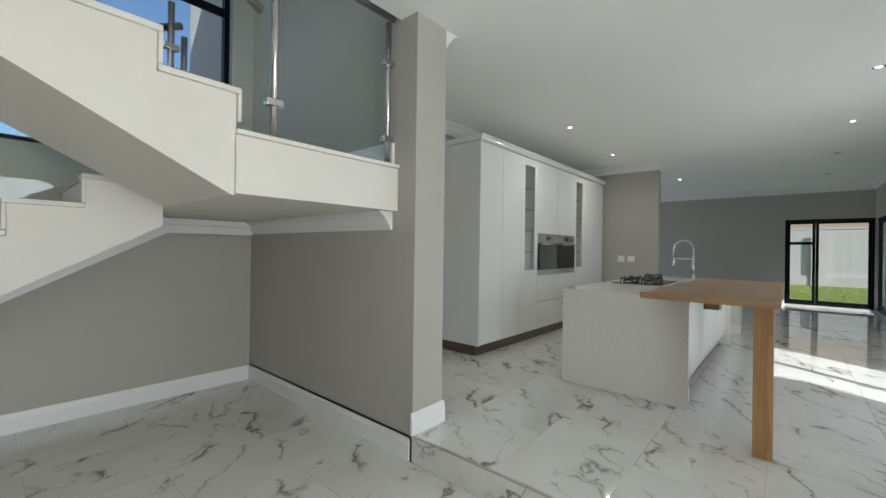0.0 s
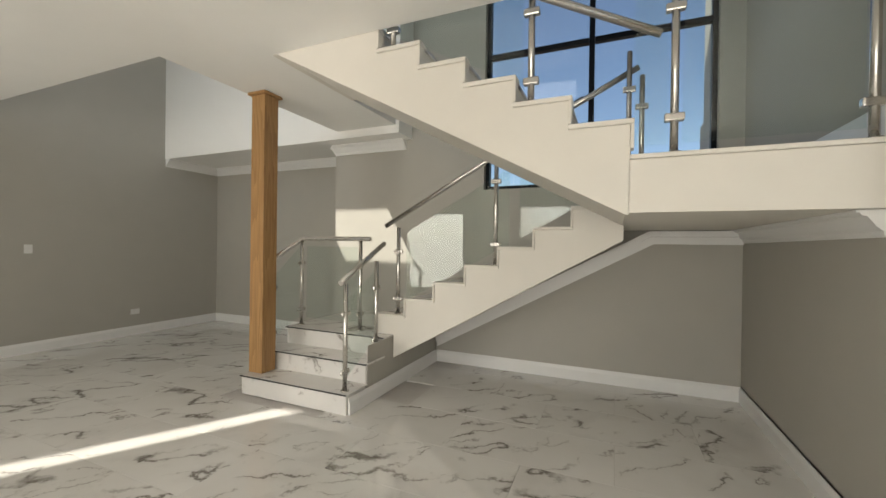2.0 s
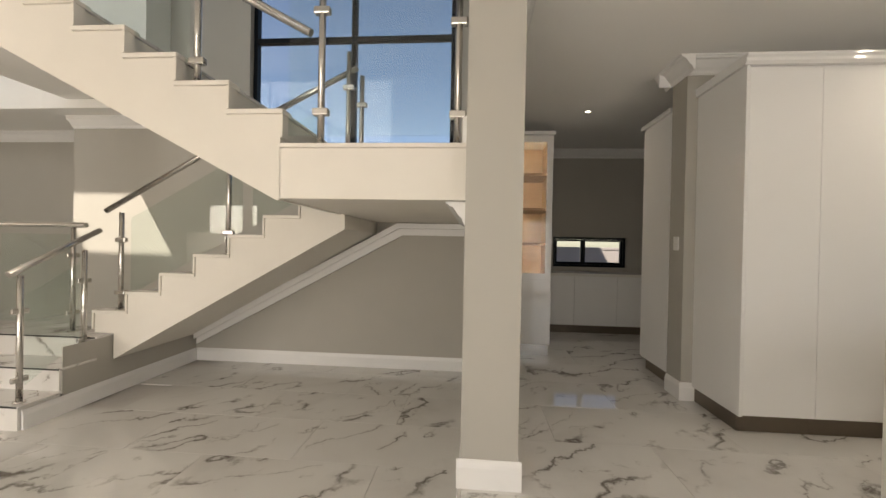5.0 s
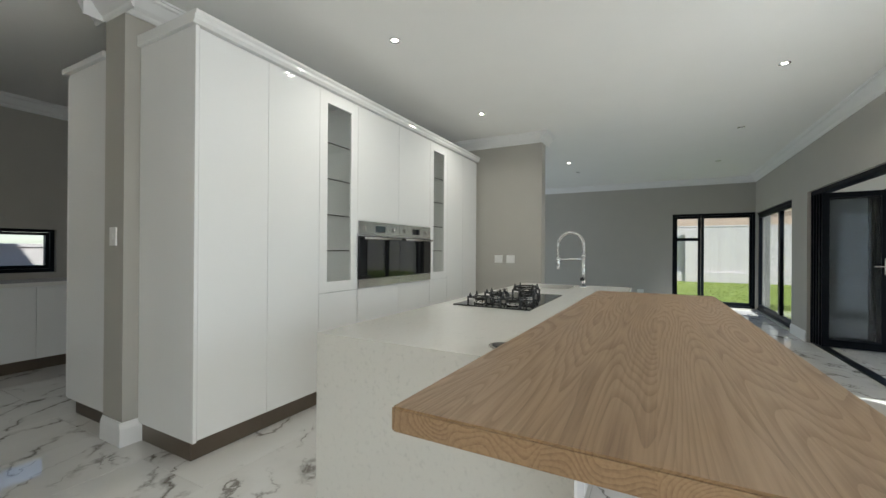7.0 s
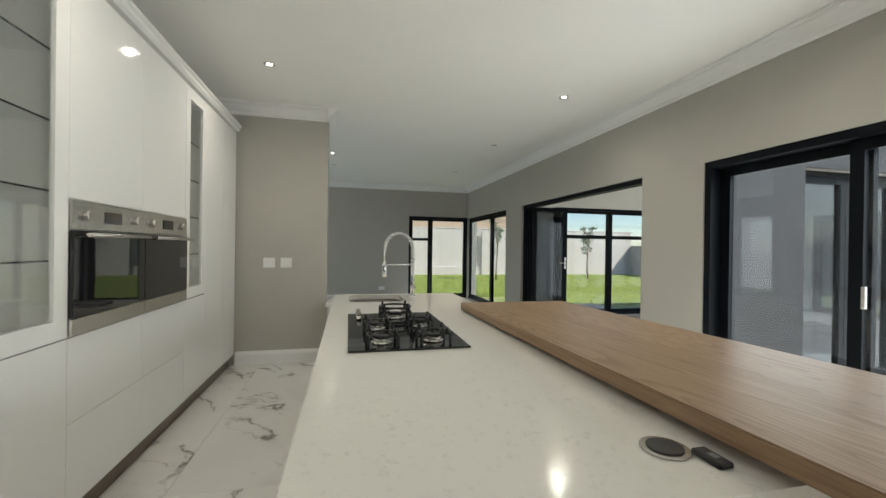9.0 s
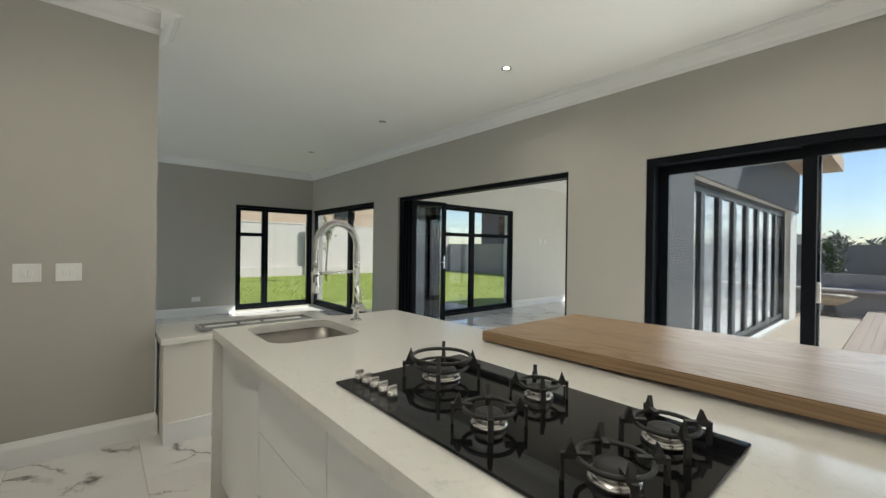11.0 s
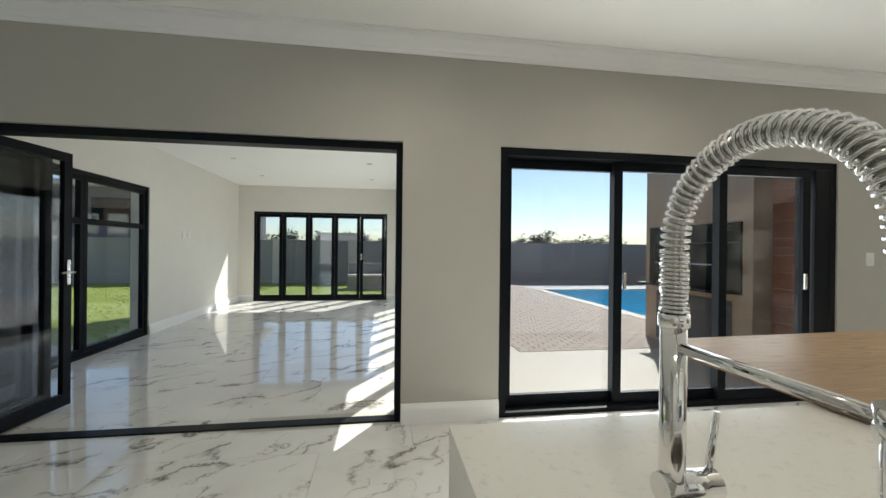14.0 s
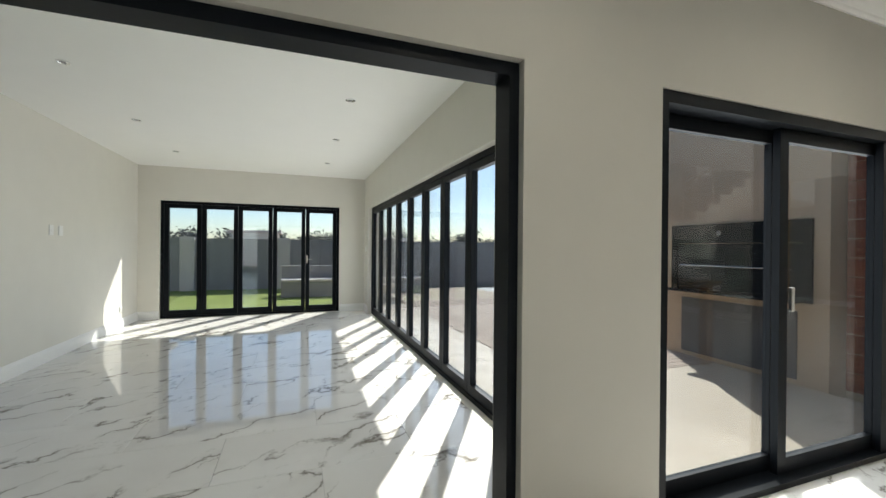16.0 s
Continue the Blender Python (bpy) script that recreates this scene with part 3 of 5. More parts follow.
def glazed(name, m, width, height, cols, label, category, transoms=None, w=0.07, depth=0.09, leaf_w=0.055, handle=(), glass=None):
    """A glazed unit in its own x-z plane, laid into the wall by m. cols: edges along x; transoms: {column: height}."""
    th = thing(name, label, category, kind="structure")
    part("window_frame", turn_bm(rect_frame(0, 0, width, height, -depth / 2, depth / 2, w * 0.7, 0.04), m), BLACKAL, th)
    for i, (a, b) in enumerate(zip(cols, cols[1:])):
        lf = part("leaf", turn_bm(rect_frame(a + 0.003, 0.042, b - 0.003, height - w * 0.7 - 0.003, -0.03, 0.03, leaf_w, leaf_w * 1.3), m), BLACKAL, th)
        lo, hi = 0.042 + leaf_w * 1.2, height - w * 0.7 - leaf_w
        if transoms and i in transoms:
            t = transoms[i]
            part("transom", turn_bm(bx(a + leaf_w, -0.028, t - 0.035, b - leaf_w, 0.028, t + 0.035), m), BLACKAL, lf)
            pane_of(a + leaf_w, lo, b - leaf_w, t - 0.035, 0, m, lf, glass)
            pane_of(a + leaf_w, t + 0.035, b - leaf_w, hi, 0, m, lf, glass)
        else:
            pane_of(a + leaf_w, lo, b - leaf_w, hi, 0, m, lf, glass)
        if i in handle:
            h = bmesh.new()
            box(h, b - 0.045, 0.03, 1.0, b - 0.015, 0.04, 1.16, 0.003)
            tube(h, [(b - 0.03, 0.035, 1.08), (b - 0.03, 0.075, 1.08), (b - 0.15, 0.075, 1.08)], 0.008, 8)
            part("door_handle", turn_bm(h, m), STEEL, lf, "brushed steel lever handle")
    return th


RX = pose(0, 0, 0)
# corner window of the lounge
glazed("window_1", pose(10.68, 0.02, 0.03), EX - 10.68 + 0.05, 2.06, (0.04, 0.98, 2.60), "black aluminium corner window looking onto the lawn", "window")
glazed("window_2", pose(EX + 0.07, SY, 0.03, 0, 0, 90), 1.54, 2.08, (0.04, 0.98, 1.50), "black aluminium corner window with a top light", "window", {1: 1.50})
# glazed side of the sunroom, towards the lawn
glazed("window_3", pose(10.52, -3.35, 0, 0, 0, 90), 2.50, 2.157, (0.04, 1.25, 2.46), "black aluminium sliding window with top lights", "window", {0: 1.58, 1: 1.58})
glazed("door_2", pose(6.97, -7.12, 0), 3.16, 2.157, (0.05, 0.665, 1.28, 1.895, 2.51, 3.11), "black aluminium folding doors with five narrow panes", "folding door", leaf_w=0.075, handle=(0,), glass=DIMGLASS)
glazed("door_3", pose(6.33, -6.58, 0, 0, 0, 90), 5.54, 2.13, tuple(0.05 + 5.44 * i / 8 for i in range(9)), "long black aluminium folding door onto the patio", "folding door", leaf_w=0.065, handle=(2, 4), glass=DIMGLASS)
# scullery slot window
glazed("window_4", pose(3.40, 8.2, 0.97), 1.17, 0.49, (0.04, 0.50, 1.13), "black slot window over the scullery counter", "window", leaf_w=0.03, w=0.05)

# stair window: a tall black grid
sw = thing("window_5", "tall black-framed stair window with large panes", "window", kind="structure")
part("window_frame", rect_frame(-0.64, 2.05, 1.84, 5.4, 6.10, 6.18, 0.05), BLACKAL, sw)
part("mullion", bx(0.585, 6.10, 2.10, 0.645, 6.18, 5.35), BLACKAL, sw)
for za in (3.74, 4.7):
    part("transom", bx(-0.59, 6.105, za - 0.03, 0.582, 6.175, za + 0.03), BLACKAL, sw)
    part("transom", bx(0.648, 6.105, za - 0.03, 1.79, 6.175, za + 0.03), BLACKAL, sw)
for a, b in ((-0.59, 0.585), (0.645, 1.79)):
    for c, d in ((2.10, 3.71), (3.77, 4.67), (4.73, 5.35)):
        pane_of(a, c, b, d, 6.14, RX, sw, STAIRGLASS)

# sliding door to the patio: three leaves on three tracks, the leaves drawn to the west
sd = thing("door_1", "black aluminium three-leaf sliding patio door", "sliding door", kind="structure")
part("window_frame", rect_frame(3.09, 0.0, 6.19, 2.10, -0.10, 0.085, 0.06, 0.035), BLACKAL, sd)
for x0, x1, y, hx in ((5.10, 6.13, -0.055, None), (4.16, 5.19, 0.0, 5.10), (3.34, 4.25, 0.05, 3.40)):
    lf = part("leaf", rect_frame(x0, 0.036, x1, 2.04, y - 0.02, y + 0.02, 0.075, 0.09), BLACKAL, sd)
    pane_of(x0 + 0.07, 0.12, x1 - 0.07, 1.97, y, RX, lf, DIMGLASS)
    if hx:
        part("door_handle", bx(hx - 0.012, y + 0.021, 0.98, hx + 0.012, y + 0.045, 1.12, 0.006), STEEL, lf, "steel pull handle")

part("jamb_cover", bx(3.151, -0.098, 0.036, 3.30, 0.083, 2.039, 0.003), BLACKAL, sd)

# folding door between kitchen and sunroom, folded away against the east jamb
fd = thing("door_4", "black aluminium folding door folded open against the jamb", "folding door", kind="structure")
fr = bmesh.new()
box(fr, 6.94, -0.06, 0.0, 6.985, 0.06, 2.10)
box(fr, 9.915, -0.06, 0.0, 9.96, 0.06, 2.10)
box(fr, 6.985, -0.06, 2.045, 9.915, 0.06, 2.10)
box(fr, 6.985, -0.05, -0.008, 9.915, 0.05, 0.012)
part("window_frame", fr, BLACKAL, fd)
for i in range(4):
    x = (9.885, 9.815, 9.745, 9.68)[i]
    m = pose(x, 0.05 - 0.01 * i, 0.015, 0, 0, -90 - (7 if i == 3 else 0))
    lf = part("leaf", turn_bm(rect_frame(0, 0.0, 0.62, 2.03, -0.02, 0.02, 0.07, 0.10), m), BLACKAL, fd)
    pane_of(0.065, 0.1, 0.555, 1.96, 0, m, lf)
    if i == 3:
        h = box(bmesh.new(), 0.57, -0.032, 0.97, 0.60, -0.0205, 1.17, 0.003)
        tube(h, [(0.585, -0.03, 1.07), (0.585, -0.075, 1.07), (0.47, -0.075, 1.07)], 0.009, 8)
        part("door_handle", turn_bm(h, m), STEEL, lf, "brushed steel lever handle")

# ---- stairs ----
stairs = thing("staircase", "white plastered dog-leg staircase with marble treads", "staircase", (-1.27, 4.1, LOW))
R = (0.3925 - LOW) / 3
for i, y in enumerate((4.10, 4.40)):
    z0 = LOW + i * R
    part("step", bx(-2.55, y, z0, -1.27, y + 0.31, z0 + R - 0.02), MARBLE, stairs)
    part("tread", bx(-2.57, y - 0.012, z0 + R - 0.02, -1.25, y + 0.31, z0 + R, 0.004), MARBLE, stairs)
    part("nosing", bx(-2.56, y - 0.017, z0 + R - 0.016, -1.26, y - 0.0125, z0 + R - 0.002), IRON, stairs, "dark nosing strip")
z3 = LOW + 3 * R
part("quarter_landing", bx(-2.55, 4.71, LOW, -1.27, 6.015, z3 - 0.02), MARBLE, stairs)
part("tread", bx(-2.57, 4.698, z3 - 0.02, -1.25, 6.015, z3, 0.004), MARBLE, stairs)
part("nosing", bx(-2.56, 4.693, z3 - 0.016, -1.26, 4.6975, z3 - 0.002), IRON, stairs, "dark nosing strip")
# lower flight, climbing east to the landing
NX, RISE = 8, (1.853 - z3) / 8
GO = 0.33
LX = -1.43
pts = [(LX, z3 + 0.0015)]
for i in range(NX):
    pts += [(LX + i * GO, z3 + (i + 1) * RISE)]
    pts += [(LX + (i + 1) * GO, z3 + (i + 1) * RISE)] if i < NX - 1 else []
pts += [(0.955, 1.853), (0.955, 1.40), (-1.24, 0.15), (-1.24, z3 + 0.0015)]
part("lower_flight", pr(pts, "y", 4.86, 6.015), STAIRW, stairs)
for i in range(NX - 1):
    xa, za = LX + i * GO, z3 + (i + 1) * RISE
    part("tread", bx(xa - 0.015, 4.98, za + 0.0015, xa + GO - 0.002, 6.01, za + 0.02, 0.004), MARBLE, stairs)
    part("stringer_cap", bx(xa - 0.02, 4.845, za + 0.0015, xa + GO - 0.002, 4.978, za + 0.03, 0.004), STAIRW, stairs)
    part("stringer_cap", bx(xa - 0.02, 4.845, za - RISE + 0.033, xa - 0.0015, 4.93, za, 0.003), STAIRW, stairs)
# side plinth wall beneath the first steps, with skirting
skirting((-1.261, 4.12), (-1.261, 6.0), (1, 0), LOW)
part("side_panel", bx(-1.2695, 4.42, LOW, -1.262, 6.01, z3 - 0.021), WALL, stairs, "grey painted side below the steps")
# the moulding that climbs along the wall beneath the flight
mold = bmesh.new()
prism(mold, [(-1.22, 0.13), (1.24, 1.46), (2.05, 1.46), (2.05, 1.385), (1.27, 1.385), (-1.22, 0.03)], "y", 5.95, 6.018)
structure("trim_stair_wall", mold, TRIM, "white moulding under the stair flight", "trim")
mold = prism(bmesh.new(), [(-1.22, 0.19), (1.22, 1.52), (2.05, 1.52), (2.05, 1.463), (1.24, 1.463), (-1.22, 0.10)], "y", 5.90, 5.949)
structure("trim_stair_wall_upper", mold, TRIM, "white moulding under the stair flight", "trim")
# half landing
part("landing", bx(0.957, 3.66, 1.53, 2.055, 6.015, 1.825), STAIRW, stairs)
part("landing_slab", bx(0.96, 3.645, 1.827, 2.057, 6.015, 1.853, 0.005), STAIRW, stairs)
run("cornice", CORN, (2.06, 3.72), (2.06, 5.95), 1.528, (-1, 0), TRIM, "white moulded cornice below the landing", "cornice")
# upper flight, climbing west
N2 = 8
R2, G2 = 0.172, 0.334
pts = [(0.96, 1.853)]
for i in range(N2):
    pts += [(0.96 - i * G2, 1.853 + (i + 1) * R2), (0.96 - (i + 1) * G2, 1.853 + (i + 1) * R2)]
pts += [(0.96 - N2 * G2, 2.875), (-1.66, 2.875), (0.94, 1.52), (0.96, 1.52)]
part("upper_flight", pr(pts, "y", 3.66, 4.74), STAIRW, stairs)
for i in range(N2):
    xa, za = 0.96 - i * G2, 1.853 + (i + 1) * R2
    part("tread", bx(xa - G2 + 0.002, 3.76, za + 0.0015, xa + 0.015, 4.735, za + 0.02, 0.004), MARBLE, stairs)
    part("stringer_cap", bx(xa - G2 + 0.002, 3.645, za + 0.0015, xa + 0.02, 3.758, za + 0.03, 0.004), STAIRW, stairs)
    part("stringer_cap", bx(xa + 0.0015, 3.645, za - R2 + 0.033, xa + 0.02, 3.72, za, 0.003), STAIRW, stairs)
structure("baseboard_landing", bx(2.03, 3.70, 1.855, 2.055, 6.0, 2.02), TRIM, "white skirting on the landing", "baseboard")


# ---- balustrades ----
def post(bm, x, y, z, h, r=0.021):
    tube(bm, [(x, y, z), (x, y, z + h)], r, 14)
    tube(bm, [(x, y, z), (x, y, z + 0.012)], r * 1.9, 14)
    return bm


def balustrade(posts, rail, panes, label, clamps=(0.18, 0.72), axis="x"):
    th = thing("balustrade", label, "balustrade", posts[0][:3])
    for x, y, z, h in posts:
        p = part("post", post(bmesh.new(), x, y, z, h), STEEL, th)
        for c in clamps:
            s = (0.05, 0.012) if axis == "x" else (0.012, 0.05)
            part("clamp", bx(x - s[0], y - s[1] - 0.01, z + h * c - 0.022, x + s[0], y + s[1] + 0.01, z + h * c + 0.022, 0.008), STEEL, p, "rounded steel glass clamp")
    if rail:
        part("handrail", tb(rail, 0.025, 14), STEEL, th)
    for q in panes:
        bm = bmesh.new()
        vs = [bm.verts.new(v) for v in q]
        f = bm.faces.new(vs)
        f.normal_update()
        ex = bmesh.ops.extrude_face_region(bm, geom=[f])
        bmesh.ops.translate(bm, vec=f.normal * 0.01, verts=[v for v in ex["geom"] if isinstance(v, bmesh.types.BMVert)])
        bmesh.ops.recalc_face_normals(bm, faces=bm.faces[:])
        g = part("pane", bm, GREENGLASS, th)
        g.visible_shadow = False
    return th


BL = "brushed steel balustrade with clear glass panels"
LZ = 1.853
balustrade([(1.18, 3.72, LZ, 1.12), (2.00, 3.72, LZ, 1.0)], [(1.0, 3.72, LZ + 1.05), (2.05, 3.72, LZ + 1.05)],
           [((1.22, 3.715, LZ + 0.06), (1.97, 3.715, LZ + 0.06), (1.97, 3.715, LZ + 0.98), (1.22, 3.715, LZ + 0.98)),
            ((0.98, 3.715, LZ + 0.06), (1.15, 3.715, LZ + 0.06), (1.15, 3.715, LZ + 0.98), (0.98, 3.715, LZ + 0.98))], BL + " on the stair landing")
# upper flight, outer side
ps = []
for i in (1, 4, 7):
    ps.append((0.96 - (i + 0.7) * G2, 3.72, LZ + (i + 1) * R2 + 0.03, 0.80))
s = R2 / G2
def zup(x):
    return LZ + R2 + (0.96 - G2 * 0.5 - x) * s
balustrade(ps, [(1.11, 3.72, 2.53), (-1.5, 3.72, 3.95)],
           [((b, 3.715, zup(b) + 0.10), (a, 3.715, zup(a) + 0.10), (a, 3.715, zup(a) + 0.72), (b, 3.715, zup(b) + 0.72)) for a, b in ((0.34, -0.55), (-0.65, -1.5))], BL + " climbing the upper flight")
# inner balustrade between the flights
def zlo(x):
    return z3 + RISE + (x - LX - GO * 0.5) * RISE / GO
balustrade([(-1.22, 4.91, z3 + RISE + 0.03, 0.92), (-0.16, 4.91, z3 + 4 * RISE + 0.03, 1.12)], [(-1.38, 4.91, 1.54), (0.62, 4.91, 2.65)],
           [((-1.12, 4.905, zlo(-1.12) + 0.1), (-0.03, 4.905, zlo(-0.03) + 0.1), (-0.03, 4.905, zlo(-0.03) + 0.82), (-1.12, 4.905, zlo(-1.12) + 0.82)),
            ((0.07, 4.905, zlo(0.07) + 0.1), (0.7, 4.905, zlo(0.7) + 0.1), (0.7, 4.905, zlo(0.7) + 0.82), (0.07, 4.905, zlo(0.07) + 0.82))], BL + " along the lower flight")
# east side of the first steps
balustrade([(-1.33, 4.16, LOW + R, 0.97), (-1.33, 4.66, LOW + 2 * R, 0.97)], [(-1.33, 4.08, LOW + R + 0.98), (-1.33, 4.80, LOW + R + 0.98 + 0.36)],
           [((-1.33, 4.20, LOW + R + 0.12), (-1.33, 4.62, LOW + R + 0.36), (-1.33, 4.62, LOW + R + 1.05), (-1.33, 4.20, LOW + R + 0.82))], BL + " beside the first steps", axis="y")
# west side of the first steps and the quarter landing
balustrade([(-2.48, 4.42, LOW + 2 * R, 0.92), (-2.48, 4.85, z3, 1.0), (-1.68, 4.88, z3, 1.0)], [(-2.48, 4.36, 1.14), (-2.48, 4.85, 1.40), (-1.55, 4.88, 1.40)],
           [((-2.43, 4.875, z3 + 0.08), (-1.73, 4.885, z3 + 0.08), (-1.73, 4.885, z3 + 0.92), (-2.43, 4.875, z3 + 0.92)),
            ((-2.48, 4.46, LOW + 2 * R + 0.12), (-2.48, 4.81, z3 + 0.1), (-2.48, 4.81, z3 + 0.9), (-2.48, 4.46, LOW + 2 * R + 0.8))], BL + " round the quarter landing", axis="y")
# upper gallery, seen beyond the top of the flight
balustrade([(-1.75, 3.72, 3.16, 1.05), (-1.75, 4.8, 3.16, 1.05)], [(-1.75, 3.6, 4.24), (-1.75, 4.9, 4.24)],
           [((-1.75, 3.76, 3.24), (-1.75, 4.76, 3.24), (-1.75, 4.76, 4.12), (-1.75, 3.76, 4.12))], BL + " on the upper gallery", axis="y")
# upper landing back balustrade against the window
balustrade([(0.98, 4.83, LZ, 1.10), (1.08, 4.90, LZ, 0.92)], [(1.05, 4.86, 2.83), (0.20, 4.86, 2.40)], [], "brushed steel newel posts at the turn of the stairs")

# oak post on the first step
op = thing("oak_post", "square oak post standing on the first stair", "post", (-2.47, 4.28, LOW + R))
part("shaft", bx(-2.56, 4.19, LOW + R, -2.38, 4.37, CZ - 0.03, 0.006), OAKPOST, op)
part("capital", bx(-2.59, 4.16, CZ - 0.03, -2.35, 4.40, CZ - 0.001, 0.008), OAKPOST, op)

# ---- kitchen ----
FY, BY = 4.32, 4.925


def tall_unit(label, x0, x1, fronts, glazed_cols=(), handle=False):
    """A tall cabinet: carcass, plinth and fronts (x0, x1, z0, z1)."""
    u = thing("tall_cabinet", label, "cabinet", ((x0 + x1) / 2, BY, 0), "run of tall kitchen cabinets")
    if not glazed_cols:
        part("body", bx(x0 + 0.001, FY + 0.022, 0.12, x1 - 0.001, BY, 2.56), LACQ, u)
    part("plinth", bx(x0 + 0.001, FY + 0.05, 0.0, x1 - 0.001, FY + 0.08, 0.118), PLINTH, u, "bronze-brown plinth")
    for a, b, c, d in fronts:
        part("door", bx(a + 0.0015, FY, c + 0.0015, b - 0.0015, FY + 0.020, d - 0.0015, 0.0015), LACQ, u)
    return u


for a, b in ((3.99, 4.465), (4.465, 4.94)):
    tall_unit("tall white gloss cabinet with a plain door", a, b, [(a, b, 0.13, 2.54)])
for a, b in ((7.13, 7.59), (7.59, 8.06)):
    tall_unit("tall white gloss cabinet with a plain door", a, b, [(a, b, 0.13, 2.54)])
for a, b in ((4.94, 5.40), (6.69, 7.13)):
    u = tall_unit("white gloss cabinet with a glazed display door above", a, b, [(a, b, 0.13, 0.90)], (1,))
    hull = bmesh.new()
    box(hull, a + 0.001, FY + 0.022, 0.12, b - 0.001, BY, 0.92)
    box(hull, a + 0.001, FY + 0.022, 0.92, a + 0.02, BY, 2.56)
    box(hull, b - 0.02, FY + 0.022, 0.92, b - 0.001, BY, 2.56)
    box(hull, a + 0.02, FY + 0.022, 2.54, b - 0.02, BY, 2.56)
    box(hull, a + 0.02, BY - 0.02, 0.92, b - 0.02, BY, 2.54)
    part("body", hull, LACQ, u)
    dr = part("glazed_door", rect_frame(a + 0.0015, 0.905, b - 0.0015, 2.535, FY, FY + 0.02, 0.085), LACQ, u)
    pane_of(a + 0.08, 0.98, b - 0.08, 2.46, FY + 0.012, RX, dr, CABGLASS)
    for z in (1.24, 1.54, 1.84, 2.14):
        sh = part("glass_shelf", bx(a + 0.021, FY + 0.05, z, b - 0.021, BY - 0.021, z + 0.008), CABGLASS, u)
        sh.visible_shadow = False
        part("shelf_edge", bx(a + 0.021, FY + 0.046, z, b - 0.021, FY + 0.0495, z + 0.008), BLACKGLASS, u)
u = tall_unit("white gloss oven housing with drawers and upper doors", 5.40, 6.69,
              [(5.40, 6.045, 1.52, 2.54), (6.045, 6.69, 1.52, 2.54), (5.40, 6.045, 0.515, 0.90), (6.045, 6.69, 0.515, 0.90), (5.40, 6.045, 0.13, 0.515), (6.045, 6.69, 0.13, 0.515)])


def oven(x0, x1):
    o = thing("oven", "stainless steel built-in oven with black glass door", "oven", ((x0 + x1) / 2, FY, 0.905), "pair of ovens")
    part("fascia", bx(x0 + 0.003, FY - 0.012, 1.385, x1 - 0.003, FY - 0.001, 1.515, 0.002), STEEL, o)
    part("display", bx((x0 + x1) / 2 - 0.075, FY - 0.015, 1.42, (x0 + x1) / 2 + 0.075, FY - 0.0125, 1.48), BLACKGLASS, o)
    for k in (x0 + 0.10, x1 - 0.10):
        part("knob", tb([(k, FY - 0.0125, 1.45), (k, FY - 0.035, 1.45)], 0.024, 18), STEEL, o)
    part("door", bx(x0 + 0.003, FY - 0.018, 0.985, x1 - 0.003, FY - 0.001, 1.38, 0.003), BLACKGLASS, o)
    part("door_rail", bx(x0 + 0.003, FY - 0.016, 0.908, x1 - 0.003, FY - 0.001, 0.982, 0.002), STEEL, o)
    h = tube(bmesh.new(), [(x0 + 0.04, FY - 0.06, 1.36), (x1 - 0.04, FY - 0.06, 1.36)], 0.011, 12)
    for k in (x0 + 0.06, x1 - 0.06):
        tube(h, [(k, FY - 0.06, 1.36), (k, FY - 0.0185, 1.36)], 0.007, 8)
    part("handle", h, STEEL, o)


oven(5.40, 6.045)
oven(6.045, 6.69)
ep = thing("end_panel", "white gloss end panel of the cabinet run", "cabinet panel", (3.97, 4.6, 0))
part("panel", bx(3.966, FY - 0.004, 0.12, 3.9885, BY, 2.56, 0.002), LACQ, ep)
part("plinth", bx(3.985, FY + 0.05, 0.0, 3.9895, BY, 0.118), PLINTH, ep)
cap = pr([(FY + 0.02, 2.562), (FY - 0.012, 2.562), (FY - 0.03, 2.58), (FY - 0.03, 2.60), (FY - 0.045, 2.615), (FY - 0.045, 2.63), (BY, 2.63), (BY, 2.562)], "x", 3.945, 8.095)
tagged(part("cabinet_cornice", cap, LACQ), "white moulded top of the tall cabinets", "cabinet trim")

# island
isl = thing("kitchen_island", "long white kitchen island with gloss drawers", "kitchen island", (5.4, 2.7, 0))
ib = box(bmesh.new(), 3.93, 2.26, 0.12, 6.40, 3.17, 0.845)
box(ib, 6.40, 2.26, 0.12, 6.92, 3.17, 0.655)
box(ib, 6.40, 2.26, 0.655, 6.92, 2.285, 0.845)
box(ib, 6.40, 3.145, 0.655, 6.92, 3.17, 0.845)
box(ib, 6.90, 2.285, 0.655, 6.92, 3.145, 0.845)
part("body", ib, LACQ, isl)
part("plinth", bx(3.95, 2.30, 0.0, 6.90, 3.12, 0.118), PLINTH, isl, "bronze-brown plinth")
for i in range(5):
    a, b = 3.935 + i * 0.598, 3.935 + (i + 1) * 0.598
    rows = ((0.13, 0.84),) if i in (0, 4) else ((0.13, 0.36), (0.363, 0.60), (0.603, 0.84))
    for c, d in rows:
        part("drawer_front", bx(a + 0.002, 3.172, c, b - 0.002, 3.192, d, 0.0015), LACQ, isl)
    part("back_panel", bx(a + 0.002, 2.238, 0.13, b - 0.002, 2.258, 0.84, 0.0015), LACQ, isl)
top = bmesh.new()
SX0, SX1, SY0, SY1 = 6.42, 6.88, 2.68, 3.11
box(top, 3.865, 2.17, 0.86, SX0, 3.235, 0.90)
box(top, SX1, 2.17, 0.86, 6.93, 3.235, 0.90)
box(top, SX0, 2.17, 0.86, SX1, SY0, 0.90)
box(top, SX0, SY1, 0.86, SX1, 3.235, 0.90)
